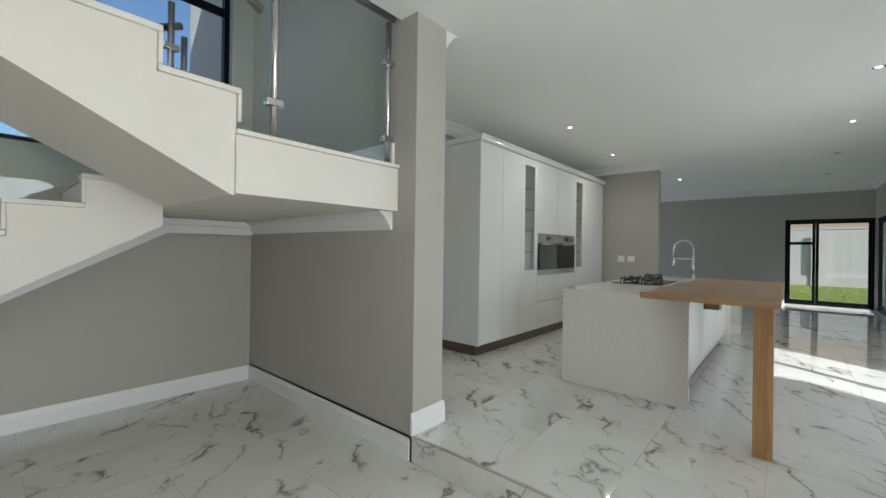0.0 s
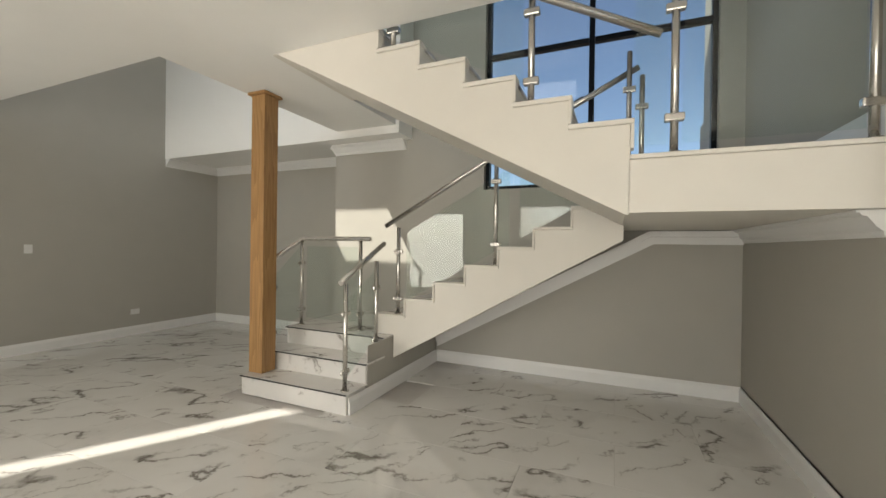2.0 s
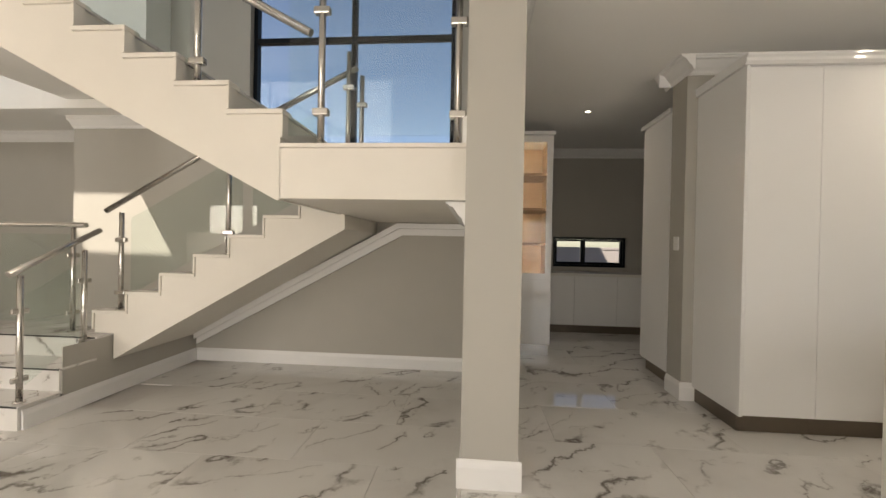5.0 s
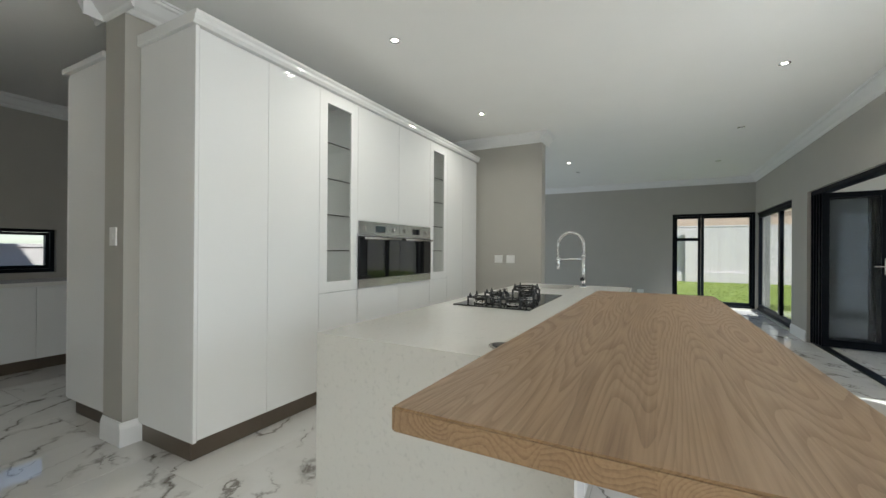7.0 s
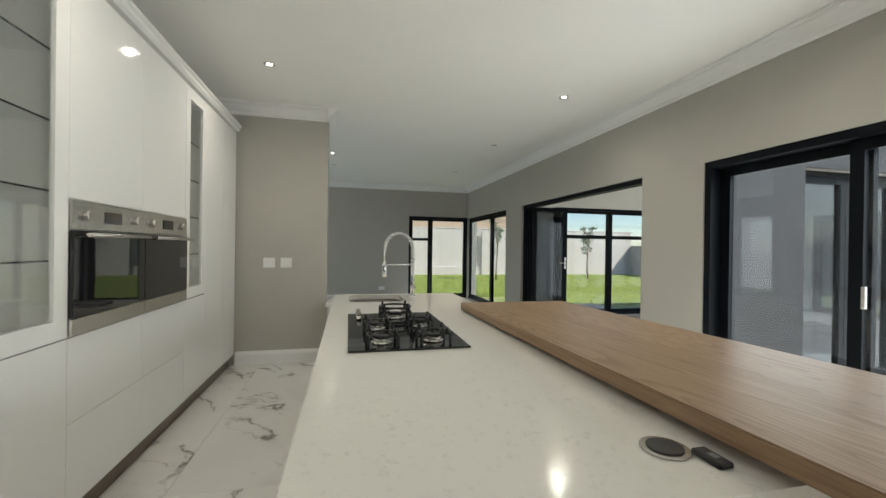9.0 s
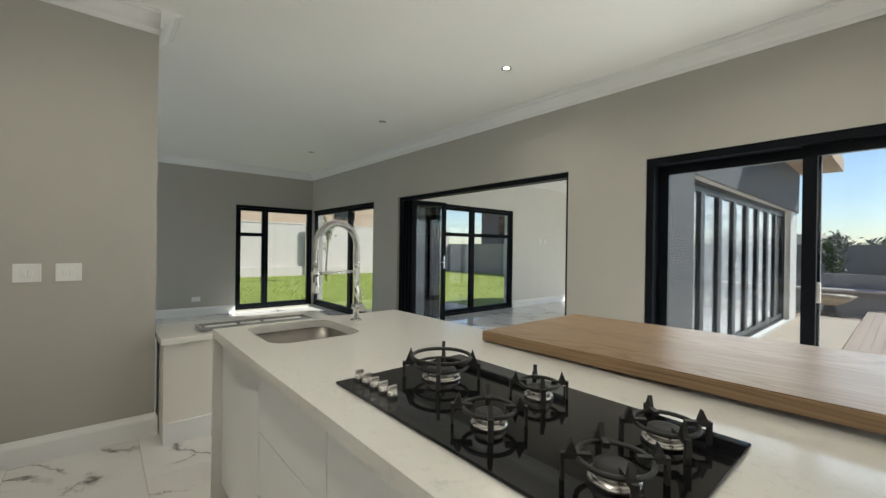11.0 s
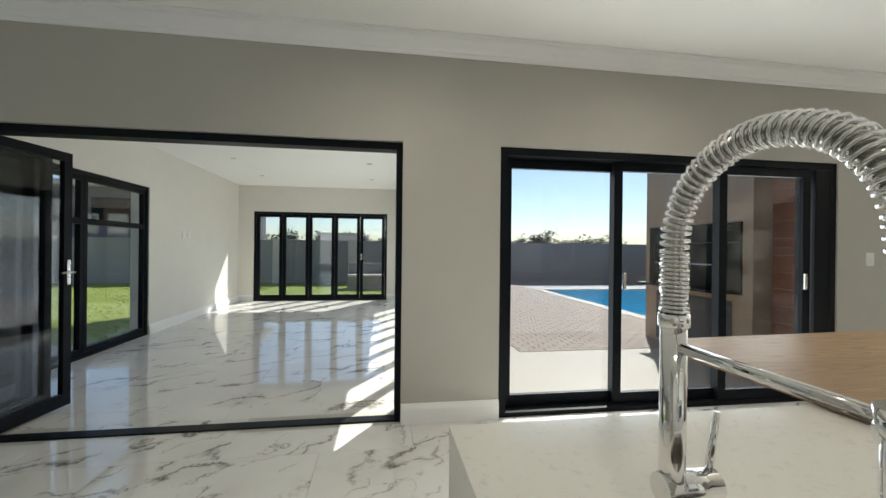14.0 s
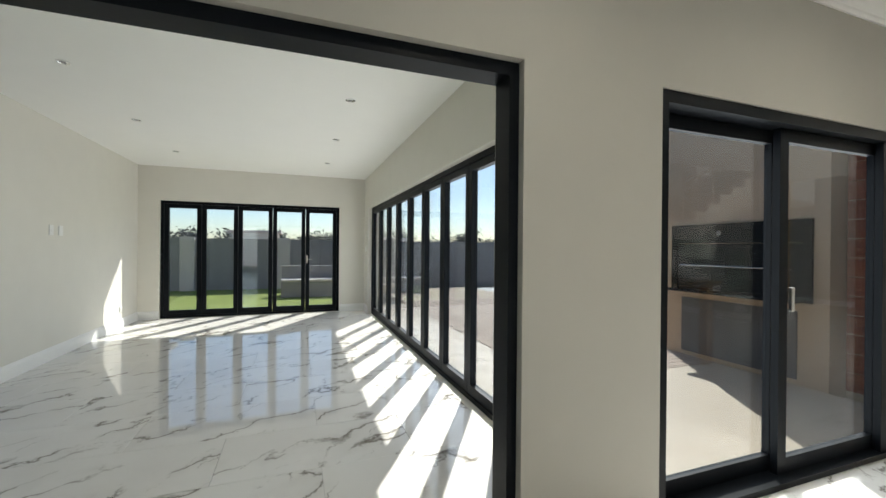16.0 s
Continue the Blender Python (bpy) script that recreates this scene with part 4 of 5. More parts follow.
for cx, cy, ux, uy in ((SX0, SY0, 1, 1), (SX1, SY0, -1, 1), (SX0, SY1, 1, -1), (SX1, SY1, -1, -1)):
    rad = 0.09
    arcp = [(cx + ux * rad * (1 - math.cos(a)), cy + uy * rad * (1 - math.sin(a))) for a in [math.pi / 2 * k / 8 for k in range(9)]]
    prism(top, [(cx, cy)] + arcp, "z", 0.86, 0.90)
tagged(part("worktop", top, QUARTZ), "white speckled quartz worktop on the island", "worktop")
tagged(part("waterfall_end", bx(3.865, 2.17, 0.0, 3.925, 3.235, 0.8598), QUARTZ), "white quartz slab closing the island's end", "worktop end")
tagged(part("end_panel", bx(6.9215, 2.17, 0.0, 6.929, 3.235, 0.859, 0.001), QUARTZ), "white quartz slab closing the island's far end", "worktop end")
# sink
sk = thing("sink", "undermounted brushed steel sink in the worktop", "sink", (6.65, 2.87, 0.7))


def rounded(x0, y0, x1, y1, rad, k=8):
    """A rounded rectangle in plan, anticlockwise."""
    out = []
    for cx, cy, a0 in ((x1 - rad, y1 - rad, 0), (x0 + rad, y1 - rad, 90), (x0 + rad, y0 + rad, 180), (x1 - rad, y0 + rad, 270)):
        out += [(cx + rad * math.cos(radians(a0 + 90 * i / k)), cy + rad * math.sin(radians(a0 + 90 * i / k))) for i in range(k + 1)]
    return out


bm = bmesh.new()
rings = []
for grow, rad, z in ((0.006, 0.096, 0.672), (0.012, 0.10, 0.70), (0.012, 0.10, 0.858), (0.001, 0.09, 0.858), (0.001, 0.09, 0.71), (-0.006, 0.085, 0.692), (-0.025, 0.07, 0.682)):
    rings.append([bm.verts.new((x, y, z)) for x, y in rounded(SX0 - grow, SY0 - grow, SX1 + grow, SY1 + grow, rad)])
for a, b in zip(rings, rings[1:]):
    for i in range(len(a)):
        f = bm.faces.new((a[i], a[(i + 1) % len(a)], b[(i + 1) % len(b)], b[i]))
        f.smooth = True
bm.faces.new(rings[0][::-1])
bm.faces.new(rings[-1])
part("bowl", bm, DARKSTEEL, sk)
part("waste", tb([(6.65, 2.87, 0.6825), (6.65, 2.87, 0.687)], 0.04, 20), CHROME, sk)
part("overflow", bx(6.60, SY0 + 0.003, 0.80, 6.68, SY0 + 0.006, 0.825, 0.001), IRON, sk)
# tap
TX, TY = 6.693, 2.585
tap = thing("kitchen_tap", "tall chrome spring-neck kitchen tap", "tap", (TX, TY, 0.90))
part("base", tb([(TX, TY, 0.90), (TX, TY, 0.915)], 0.03, 20), CHROME, tap)
SPAN, DX, DY = 0.24, -0.066, 0.998


def tap_at(u, z):
    """A point of the tap's upright plane: u metres out from the column, at height z."""
    return (TX + DX * u, TY + DY * u, z)


part("column", tb([(TX, TY, 0.915), (TX, TY, 1.205)], 0.0165, 20), CHROME, tap)
part("collar", tb([(TX, TY, 1.205), (TX, TY, 1.222)], 0.0195, 20), CHROME, tap)
part("valve", tb([(TX - 0.065, TY, 0.985), (TX + 0.018, TY, 0.985)], 0.021, 16), CHROME, tap)
part("lever", tb([(TX - 0.055, TY, 1.0), (TX - 0.068, TY, 1.085)], [0.006, 0.004], 10), CHROME, tap)
HALF = SPAN / 2
arc = [tap_at(0, 1.222), tap_at(0, 1.26), tap_at(0, 1.30)] + [tap_at(HALF - HALF * math.cos(a), 1.315 + HALF * math.sin(a)) for a in [math.pi * k / 16 for k in range(17)]] + [tap_at(SPAN + 0.004, 1.28), tap_at(SPAN + 0.005, 1.24), tap_at(SPAN, 1.19)]
part("hose", tb(arc, 0.0115, 12), STEEL, tap, "grey braided hose")
fine = []
for a, b in zip(arc, arc[1:]):
    for k in range(6):
        fine.append(Vector(a).lerp(Vector(b), k / 6))
fine = fine[:-14]
spr = bmesh.new()
turns, cp = 0.0, []
side = Vector((DY, -DX, 0)).normalized()
for i in range(len(fine) - 1):
    d = (fine[i + 1] - fine[i]).normalized()
    upv = side.cross(d)
    ln = (fine[i + 1] - fine[i]).length
    nk = max(1, int(ln / 0.0008))
    for k in range(nk):
        p = fine[i].lerp(fine[i + 1], k / nk)
        turns += ln / nk / (0.0056 if i < 14 else 0.0098)
        cp.append(p + 0.0165 * (math.cos(turns * 2 * math.pi) * side + math.sin(turns * 2 * math.pi) * upv))
part("spring", tube(spr, cp, 0.0024, 6), CHROME, tap, "chrome coil spring")
part("spray_head", tb([tap_at(SPAN, 1.20), tap_at(SPAN, 1.19), tap_at(SPAN, 1.15), tap_at(SPAN, 1.075), tap_at(SPAN, 1.07)], [0.012, 0.015, 0.0195, 0.0195, 0.017], 20), CHROME, tap)
part("holder_arm", tb([tap_at(0.012, 1.178), tap_at(SPAN - 0.018, 1.172)], 0.0075, 12), CHROME, tap)
part("holder_ring", tb([tap_at(SPAN, 1.158), tap_at(SPAN, 1.185)], 0.0235, 20), CHROME, tap)

# hob
HX0, HX1, HY0, HY1 = 4.93, 5.83, 2.61, 3.12
hob = thing("gas_hob", "black glass gas hob with five cast-iron burners", "hob", (5.41, 2.86, 0.90))
part("glass", bx(HX0, HY0, 0.9005, HX1, HY1, 0.909, 0.003), BLACKGLASS, hob)


def burner(cx, cy, r, wok=False):
    z = 0.909
    b = part("burner", tb([(cx, cy, z), (cx, cy, z + 0.012), (cx, cy, z + 0.014)], [r * 0.95, r * 0.9, r * 0.6], 24), STEEL, hob, "steel burner base")
    part("flame_ring", tb([(cx, cy, z + 0.0145), (cx, cy, z + 0.024)], [r * 0.72, r * 0.66], 24), STEEL, b)
    part("burner_cap", tb([(cx, cy, z + 0.0245), (cx, cy, z + 0.031), (cx, cy, z + 0.034)], [r * 0.7, r * 0.68, r * 0.4], 24), IRON, b)
    ro = r * 1.75
    g = bmesh.new()
    ring = [(cx + ro * 0.72 * math.cos(t), cy + ro * 0.72 * math.sin(t), z + 0.040) for t in [2 * math.pi * k / 24 for k in range(25)]]
    tube(g, ring, 0.005, 8, False)
    top = 0.072 if not wok else 0.092
    for k in range(4):
        a = bmesh.new()
        t = math.pi / 4 + k * math.pi / 2
        c, s_ = math.cos(t), math.sin(t)
        for u0, u1, z0, z1 in ((ro * 0.98, ro * 1.06, 0.001, 0.045), (ro * 0.45, ro * 1.06, 0.038, 0.048)):
            q = [(u0, z0), (u1, z0), (u1, z1), (u0, z1)]
            w = 0.006
            vs = [[a.verts.new((cx + c * u - s_ * e, cy + s_ * u + c * e, z + v)) for u, v in q] for e in (-w, w)]
            a.faces.new(vs[0]), a.faces.new(vs[1][::-1])
            for i in range(4):
                j = (i + 1) % 4
                a.faces.new((vs[0][i], vs[1][i], vs[1][j], vs[0][j]))
        q = [(ro * 0.72, 0.044), (ro * 1.0, 0.044), (ro * 0.84, top)]
        vs = [[a.verts.new((cx + c * u - s_ * e, cy + s_ * u + c * e, z + v)) for u, v in q] for e in (-0.005, 0.005)]
        a.faces.new(vs[0]), a.faces.new(vs[1][::-1])
        for i in range(3):
            j = (i + 1) % 3
            a.faces.new((vs[0][i], vs[1][i], vs[1][j], vs[0][j]))
        bmesh.ops.recalc_face_normals(a, faces=a.faces[:])
        part("support_claw", a, IRON, b)
    if wok:
        tube(g, [(cx + ro * 0.8 * math.cos(t), cy + ro * 0.8 * math.sin(t), z + 0.068) for t in [2 * math.pi * k / 24 for k in range(25)]], 0.006, 8, False)
    bmesh.ops.recalc_face_normals(g, faces=g.faces[:])
    part("pan_support", g, IRON, b, "black cast-iron pan support")


burner(5.66, 2.85, 0.065, True)
burner(5.37, 2.75, 0.042)
burner(5.34, 2.98, 0.047)
burner(5.05, 2.75, 0.050)
burner(5.05, 2.975, 0.050)
for i in range(5):
    kx, ky = 5.795 - i * 0.045, 3.06 + 0.0 * i
    part("knob", tb([(kx, ky, 0.9095), (kx, ky, 0.92), (kx, ky, 0.932)], [0.016, 0.014, 0.012], 14), STEEL, hob)
    part("knob_grip", bx(kx - 0.004, ky - 0.013, 0.9325, kx + 0.004, ky + 0.013, 0.942, 0.001), STEEL, hob)

# breakfast table of oak, lapping onto the island
tbm = pr([(3.19, 0.938), (5.95, 0.9035), (5.95, 0.948), (3.19, 0.983)], "y", 1.60, 2.365)
bmesh.ops.bevel(tbm, geom=tbm.edges[:], offset=0.004, segments=2, affect="EDGES")
bt = thing("breakfast_table", "solid oak breakfast bar lapping onto the island", "table", (4.5, 1.98, 0))
part("tabletop", tbm, OAK, bt)
part("leg", bx(3.28, 1.63, 0.0, 3.38, 1.73, 0.935, 0.004), OAKPOST, bt)
part("bracket", bx(3.70, 1.95, 0.84, 3.86, 2.05, 0.93, 0.004), OAK, bt)
# pop-up socket and plug
ps_ = thing("worktop_socket", "round pop-up socket set in the worktop", "socket", (4.03, 2.46, 0.90))
part("rim", tb([(4.03, 2.46, 0.9005), (4.03, 2.46, 0.905)], 0.05, 28), STEEL, ps_)
part("lid", tb([(4.03, 2.46, 0.9055), (4.03, 2.46, 0.908)], 0.037, 28), BLACKPL, ps_)
rm = thing("remote_key", "small black remote lying on the worktop", "remote", (3.98, 2.40, 0.90))
part("case", bx(3.935, 2.385, 0.9005, 4.005, 2.42, 0.913, 0.004), BLACKPL, rm)
part("button", bx(3.955, 2.396, 0.9132, 3.975, 2.410, 0.915, 0.0005), GREYPL, rm)

# low counter that ties the island to the wall
lc = thing("side_counter", "low white counter on a plastered base beside the wall end", "counter", (8.1, 2.7, 0))
part("base", bx(7.87, 2.14, 0.0, 8.09, 3.335, 0.657), STAIRW, lc)
part("base", bx(8.092, 2.14, 0.0, 8.40, 3.335, 0.657), STAIRW, lc)
part("skirting", bx(7.852, 2.12, 0.0, 7.869, 3.335, 0.14, 0.003), TRIM, lc)
part("top", bx(7.83, 2.10, 0.658, 8.43, 3.355, 0.70, 0.003), QUARTZ, lc)
tr = thing("drip_tray", "long grey tray with pale inserts on the counter", "tray", (8.03, 2.7, 0.70))
for a, b, c, d in ((7.93, 2.32, 7.945, 3.12), (8.105, 2.32, 8.12, 3.12), (7.945, 2.32, 8.105, 2.335), (7.945, 3.105, 8.105, 3.12)):
    part("rim", bx(a, b, 0.7005, c, d, 0.728, 0.003), GREYPL, tr)
part("bottom", bx(7.945, 2.335, 0.7005, 8.105, 3.105, 0.705), STEEL, tr)
for y0, y1 in ((2.37, 2.66), (2.69, 2.83), (2.86, 3.07)):
    part("insert", bx(7.97, y0, 0.7055, 8.08, y1, 0.717, 0.004), WHITEPL, tr)



def switch(x, y, z, nx, ny, label="white wall switch plate", gangs=1, w=0.085, h=0.085):
    s = thing("wall_switch", label, "switch", (x, y, z))
    tx, ty = -ny, nx
    m = Matrix(((tx, nx, 0, x), (ty, ny, 0, y), (0, 0, 1, z), (0, 0, 0, 1)))
    part("plate", turn_bm(bx(-w / 2, 0.0005, -h / 2, w / 2, 0.010, h / 2, 0.003), m), WHITEPL, s)
    for i in range(gangs):
        o = (i - (gangs - 1) / 2) * 0.03
        part("rocker", turn_bm(bx(o - 0.012, 0.0105, -0.02, o + 0.012, 0.014, 0.02, 0.002), m), WHITEPL, s)


switch(8.10, 3.98, 1.13, -1, 0, w=0.12, h=0.11, gangs=2)
switch(8.10, 3.80, 1.13, -1, 0, w=0.12, h=0.11, gangs=2)
switch(-1.40, 1.47, 1.21, 1, 0, w=0.09, h=0.13)
switch(3.88, 5.05, 1.33, -1, 0, h=0.12)
switch(2.75, SY, 1.25, 0, 1, h=0.12)
switch(-6.3, 3.9, 1.22, 1, 0, h=0.12)
switch(-6.3, 5.2, 0.2, 1, 0, "white double wall socket", w=0.13, gangs=2)
switch(EX, 2.3, 0.30, -1, 0, "white double wall socket", w=0.14, gangs=2)
switch(10.46, -4.35, 1.50, -1, 0, h=0.12)
switch(10.46, -4.55, 1.50, -1, 0, h=0.12)
switch(6.45, -6.80, 1.3, 1, 0, h=0.12)
switch(10.46, -6.3, 0.3, -1, 0, "single white wall socket plate")

# scullery
gc = thing("display_cabinet", "white cabinet with glazed door and oak interior", "cabinet", (2.7, 6.4, 0))
hull = bmesh.new()
box(hull, 2.37, 6.122, 0.14, 3.0, 6.72, 0.93)
box(hull, 2.37, 6.122, 0.93, 2.39, 6.72, 2.58)
box(hull, 2.98, 6.122, 0.93, 3.0, 6.72, 2.58)
box(hull, 2.39, 6.122, 2.55, 2.98, 6.72, 2.58)
part("body", hull, LACQ, gc)
part("back", bx(2.391, 6.69, 0.931, 2.979, 6.715, 2.549), SHELFWOOD, gc, "oak veneer back")
for x in (2.3915, 2.9735):
    part("side_lining", bx(x, 6.13, 0.931, x + 0.005, 6.689, 2.549), SHELFWOOD, gc, "oak veneer lining")
for z in (1.30, 1.71, 2.12):
    part("shelf", bx(2.398, 6.17, z, 2.972, 6.688, z + 0.03), SHELFDARK, gc, "brown wooden shelf")
for x in (2.399, 2.961):
    part("light_strip", bx(x, 6.132, 0.96, x + 0.010, 6.138, 2.52), LAMP, gc, "warm light strip behind the door stile")
part("lower_door", bx(2.372, 6.10, 0.15, 2.998, 6.12, 0.90, 0.0015), LACQ, gc)
gd = part("glazed_door", rect_frame(2.372, 0.903, 2.998, 2.57, 6.10, 6.12, 0.07), LACQ, gc)
pane_of(2.44, 0.97, 2.93, 2.50, 6.112, RX, gd, CABGLASS)
part("plinth", bx(2.372, 6.16, 0.0, 2.99, 6.18, 0.138), STEEL, gc)
part("top_moulding", bx(2.365, 6.08, 2.581, 3.02, 6.73, 2.62, 0.006), LACQ, gc)
bc = thing("base_cabinet", "long white base cabinet under the scullery window", "cabinet", (5.0, 7.8, 0))
part("body", bx(2.37, 7.522, 0.12, 8.09, 8.095, 0.86), LACQ, bc)
part("plinth", bx(2.37, 7.57, 0.0, 8.09, 7.59, 0.118), PLINTH, bc)
for i in range(9):
    part("door", bx(2.37 + i * 0.62 + 0.002, 7.50, 0.13, 2.37 + (i + 1) * 0.62 - 0.002, 7.52, 0.85, 0.0015), LACQ, bc)
tagged(part("scullery_worktop", bx(2.365, 7.47, 0.861, 8.095, 8.097, 0.90, 0.002), QUARTZ), "grey quartz worktop in the scullery", "worktop")
pc = thing("pantry_cabinet", "tall white cabinet in the scullery", "cabinet", (4.3, 5.5, 0))
part("body", bx(3.93, 5.30, 0.12, 4.9, 5.88, 2.56, 0.002), LACQ, pc)
part("plinth", bx(3.97, 5.30, 0.0, 4.9, 5.84, 0.118), PLINTH, pc)
part("door", bx(3.93, 5.882, 0.13, 4.413, 5.902, 2.54, 0.0015), LACQ, pc)
part("door", bx(4.417, 5.882, 0.13, 4.90, 5.902, 2.54, 0.0015), LACQ, pc)
part("top_moulding", bx(3.90, 5.28, 2.561, 4.93, 5.93, 2.60, 0.006), LACQ, pc)


# ---- downlights ----
def downlight(x, y, z, on, power=20):
    d = thing("downlight", "small recessed ceiling downlight, switched on" if on else "small recessed ceiling downlight, switched off", "ceiling light", (x, y, z), "recessed downlights")
    bm = bmesh.new()
    for r0, r1, z0, z1 in ((0.045, 0.034, -0.006, -0.008), (0.045, 0.045, -0.0005, -0.006), (0.034, 0.030, -0.008, -0.001)):
        k = 24
        a = [bm.verts.new((x + r0 * math.cos(2 * math.pi * i / k), y + r0 * math.sin(2 * math.pi * i / k), z + z0)) for i in range(k)]
        b = [bm.verts.new((x + r1 * math.cos(2 * math.pi * i / k), y + r1 * math.sin(2 * math.pi * i / k), z + z1)) for i in range(k)]
        for i in range(k):
            bm.faces.new((a[i], a[(i + 1) % k], b[(i + 1) % k], b[i]))
    part("bezel", bm, CHROME, d)
    part("lamp", tb([(x, y, z - 0.004), (x, y, z - 0.0015)], 0.021, 20), LAMP if on else LAMPOFF, d)
    if on:
        l = bpy.data.lights.new("downlight_beam", "SPOT")
        l.energy, l.spot_size, l.spot_blend, l.shadow_soft_size, l.color = power, radians(160), 1.0, 0.04, (1.0, 0.90, 0.76)
        lo = new("downlight_beam", l)
        lo.matrix_world = pose(x, y, z - 0.012)


for x, y in ((5.15, 3.75), (7.0, 3.8), (3.4, 6.2), (7.0, 1.0), (5.15, 1.0), (-2.6, 2.4), (10.2, 3.4)):
    downlight(x, y, CZ, True, 7 if y > 6 or x > 9 else 20)
for x, y in ((9.0, 1.0), (11.2, 1.0), (11.2, 3.4)):
    downlight(x, y, CZ, False)
for x in (7.32, 9.54):
    for y in (-2.47, -3.99, -5.6):
        downlight(x, y, 2.77, False)


# ---- outdoors ----
structure("ground", bx(-600, -900, -0.6, 900, 600, -0.20), EARTH, "dry earth reaching to the horizon", "ground")
lawn = structure("lawn_ground", bx(10.75, -13.0, -0.19, 23.5, 14.0, -0.075), GRASS, "bright green mown lawn", "lawn")
structure("lawn_ground_south", bx(6.6, -13.0, -0.19, 10.74, -7.9, -0.075), GRASS, "bright green mown lawn", "lawn")
structure("patio_lawn_edge", bx(10.72, -2.99, -0.12, 12.4, 2.4, -0.05), SCREED, "cream tiled strip beside the house", "pavement")
structure("patio", bx(3.02, -1.9, -0.19, 6.19, -0.16, -0.03), SCREED, "cream tiled patio slab", "patio")
structure("patio_edge", bx(5.3, -7.9, -0.19, 6.19, -1.903, -0.03), SCREED, "cream tiled strip beside the folding door", "patio")
paving = structure("pavement", bx(-6.0, -11.4, -0.19, 5.297, -1.905, -0.075), GROUT, "bed of the paved terrace", "pavement")

# lawn blades near the glass
bl = bmesh.new()
rnd = random.Random(4)
verts, faces = [], []
for i in range(26000):
    x, y = 10.8 + 12.5 * rnd.random() ** 1.5, rnd.uniform(-12.8, 4.0)
    if x < 12.42 and y > -3.0:
        continue
    a, h, w = rnd.uniform(0, 6.28), rnd.uniform(0.010, 0.028), 0.006 + 0.0012 * (x - 10)
    k = len(verts)
    verts += [(x - w * math.cos(a), y - w * math.sin(a), -0.075), (x + w * math.cos(a), y + w * math.sin(a), -0.075), (x + rnd.uniform(-0.03, 0.03), y + rnd.uniform(-0.03, 0.03), -0.075 + h)]
    faces.append((k, k + 1, k + 2))
me = bpy.data.meshes.new("grass_blades")
me.from_pydata(verts, [], faces)
me.materials.append(GRASS)
tagged(new("grass_blades", me), "short green blades of the mown lawn", "grass", kind="stuff")

# pool
pool = thing("swimming_pool", "blue swimming pool with a pale coping", "pool", (-0.5, -7, -0.1))
part("water", bx(-4.5, -9.6, -0.074, 1.75, -4.3, -0.060), WATER, pool, "clear blue water")
cp_ = bmesh.new()
box(cp_, 1.752, -9.9, -0.0745, 2.05, -4.0, -0.025)
box(cp_, -4.5, -9.9, -0.0745, 1.748, -9.602, -0.025)
box(cp_, -4.5, -4.298, -0.0745, 1.748, -4.0, -0.025)
part("coping", cp_, SCREED, pool, "cream coping stones")


def garden_wall(name, x0, y0, x1, y1, h, material, label):
    w = thing(name, label, "garden wall", ((x0 + x1) / 2, (y0 + y1) / 2, -0.2), kind="structure")
    part("wall", bx(x0, y0, -0.2, x1, y1, h), material, w)
    part("coping", bx(x0 - 0.02, y0 - 0.02, h + 0.001, x1 + 0.02, y1 + 0.02, h + 0.06, 0.006), material, w)
    return w


garden_wall("garden_wall_south", -9.0, -13.2, 23.7, -13.0, 1.52, GREYW, "long grey plastered boundary wall")
garden_wall("garden_wall_west", 4.6, -12.98, 4.85, -11.2, 1.56, GREYW, "grey plastered spur of the boundary wall")
# pale plaster here carries the sunlit look of this stretch in its colour
garden_wall("garden_wall_pool", -4.95, -12.98, -4.7, -0.5, 1.44, LIGHTW, "plastered boundary wall beyond the pool, sunlit look put into its pale colour")
for x in (8.0, 10.8, 15.0, 18.5):
    tagged(part("wall_pillar", bx(x, -12.98, -0.2, x + 0.4, -12.85, 1.62, 0.01), LIGHTW), "pale plastered pillar of the boundary wall", "pillar", kind="structure")
ew = garden_wall("garden_wall_east", 23.5, -12.98, 23.75, 14.0, 2.33, LIGHTW, "tall pale plastered boundary wall")
part("plinth", bx(23.38, -12.9, -0.2, 23.497, 14.0, 0.35), LIGHTW, ew)
for y in (-9.2, -4.2, 0.4, 5.5):
    part("pier", bx(23.3, y, -0.2, 23.377, y + 0.45, 2.2), LIGHTW, ew)
# neighbours
nb = thing("neighbour_house", "peach plastered house beyond the boundary wall", "house", (28, -2, -0.2))
part("wall", bx(26.5, -9.5, -0.2, 34, 9, 5.2), BEIGE, nb)
part("roof", pr([(25.9, 5.2), (34.6, 5.2), (34.6, 5.5), (30.2, 7.2), (25.9, 5.5)], "y", -10.1, 9.6), ROOFT, nb)
for y in (-8.0, 1.6, 5.0):
    wv = part("window", bx(26.45, y, 2.9, 26.497, y + 1.3, 4.0), BLACKAL, nb)
    part("pane", bx(26.44, y + 0.06, 2.96, 26.447, y + 1.24, 3.94), BLACKGLASS, wv)
nb = thing("neighbour_house", "dark two-storey house with a flat roof", "house", (18, -20, -0.2))
part("wall", bx(14.5, -24, -0.2, 25, -17.5, 4.0), DARKW, nb)
part("roof", bx(14.0, -24.5, 4.001, 25.5, -17.0, 4.25), LIGHTW, nb)
for x in (15.5, 18.5, 21.5):
    wv = part("window", bx(x, -17.497, 2.3, x + 1.8, -17.45, 3.5), BLACKAL, nb)
    part("pane", bx(x + 0.06, -17.447, 2.36, x + 1.74, -17.44, 3.44), BLACKGLASS, wv)
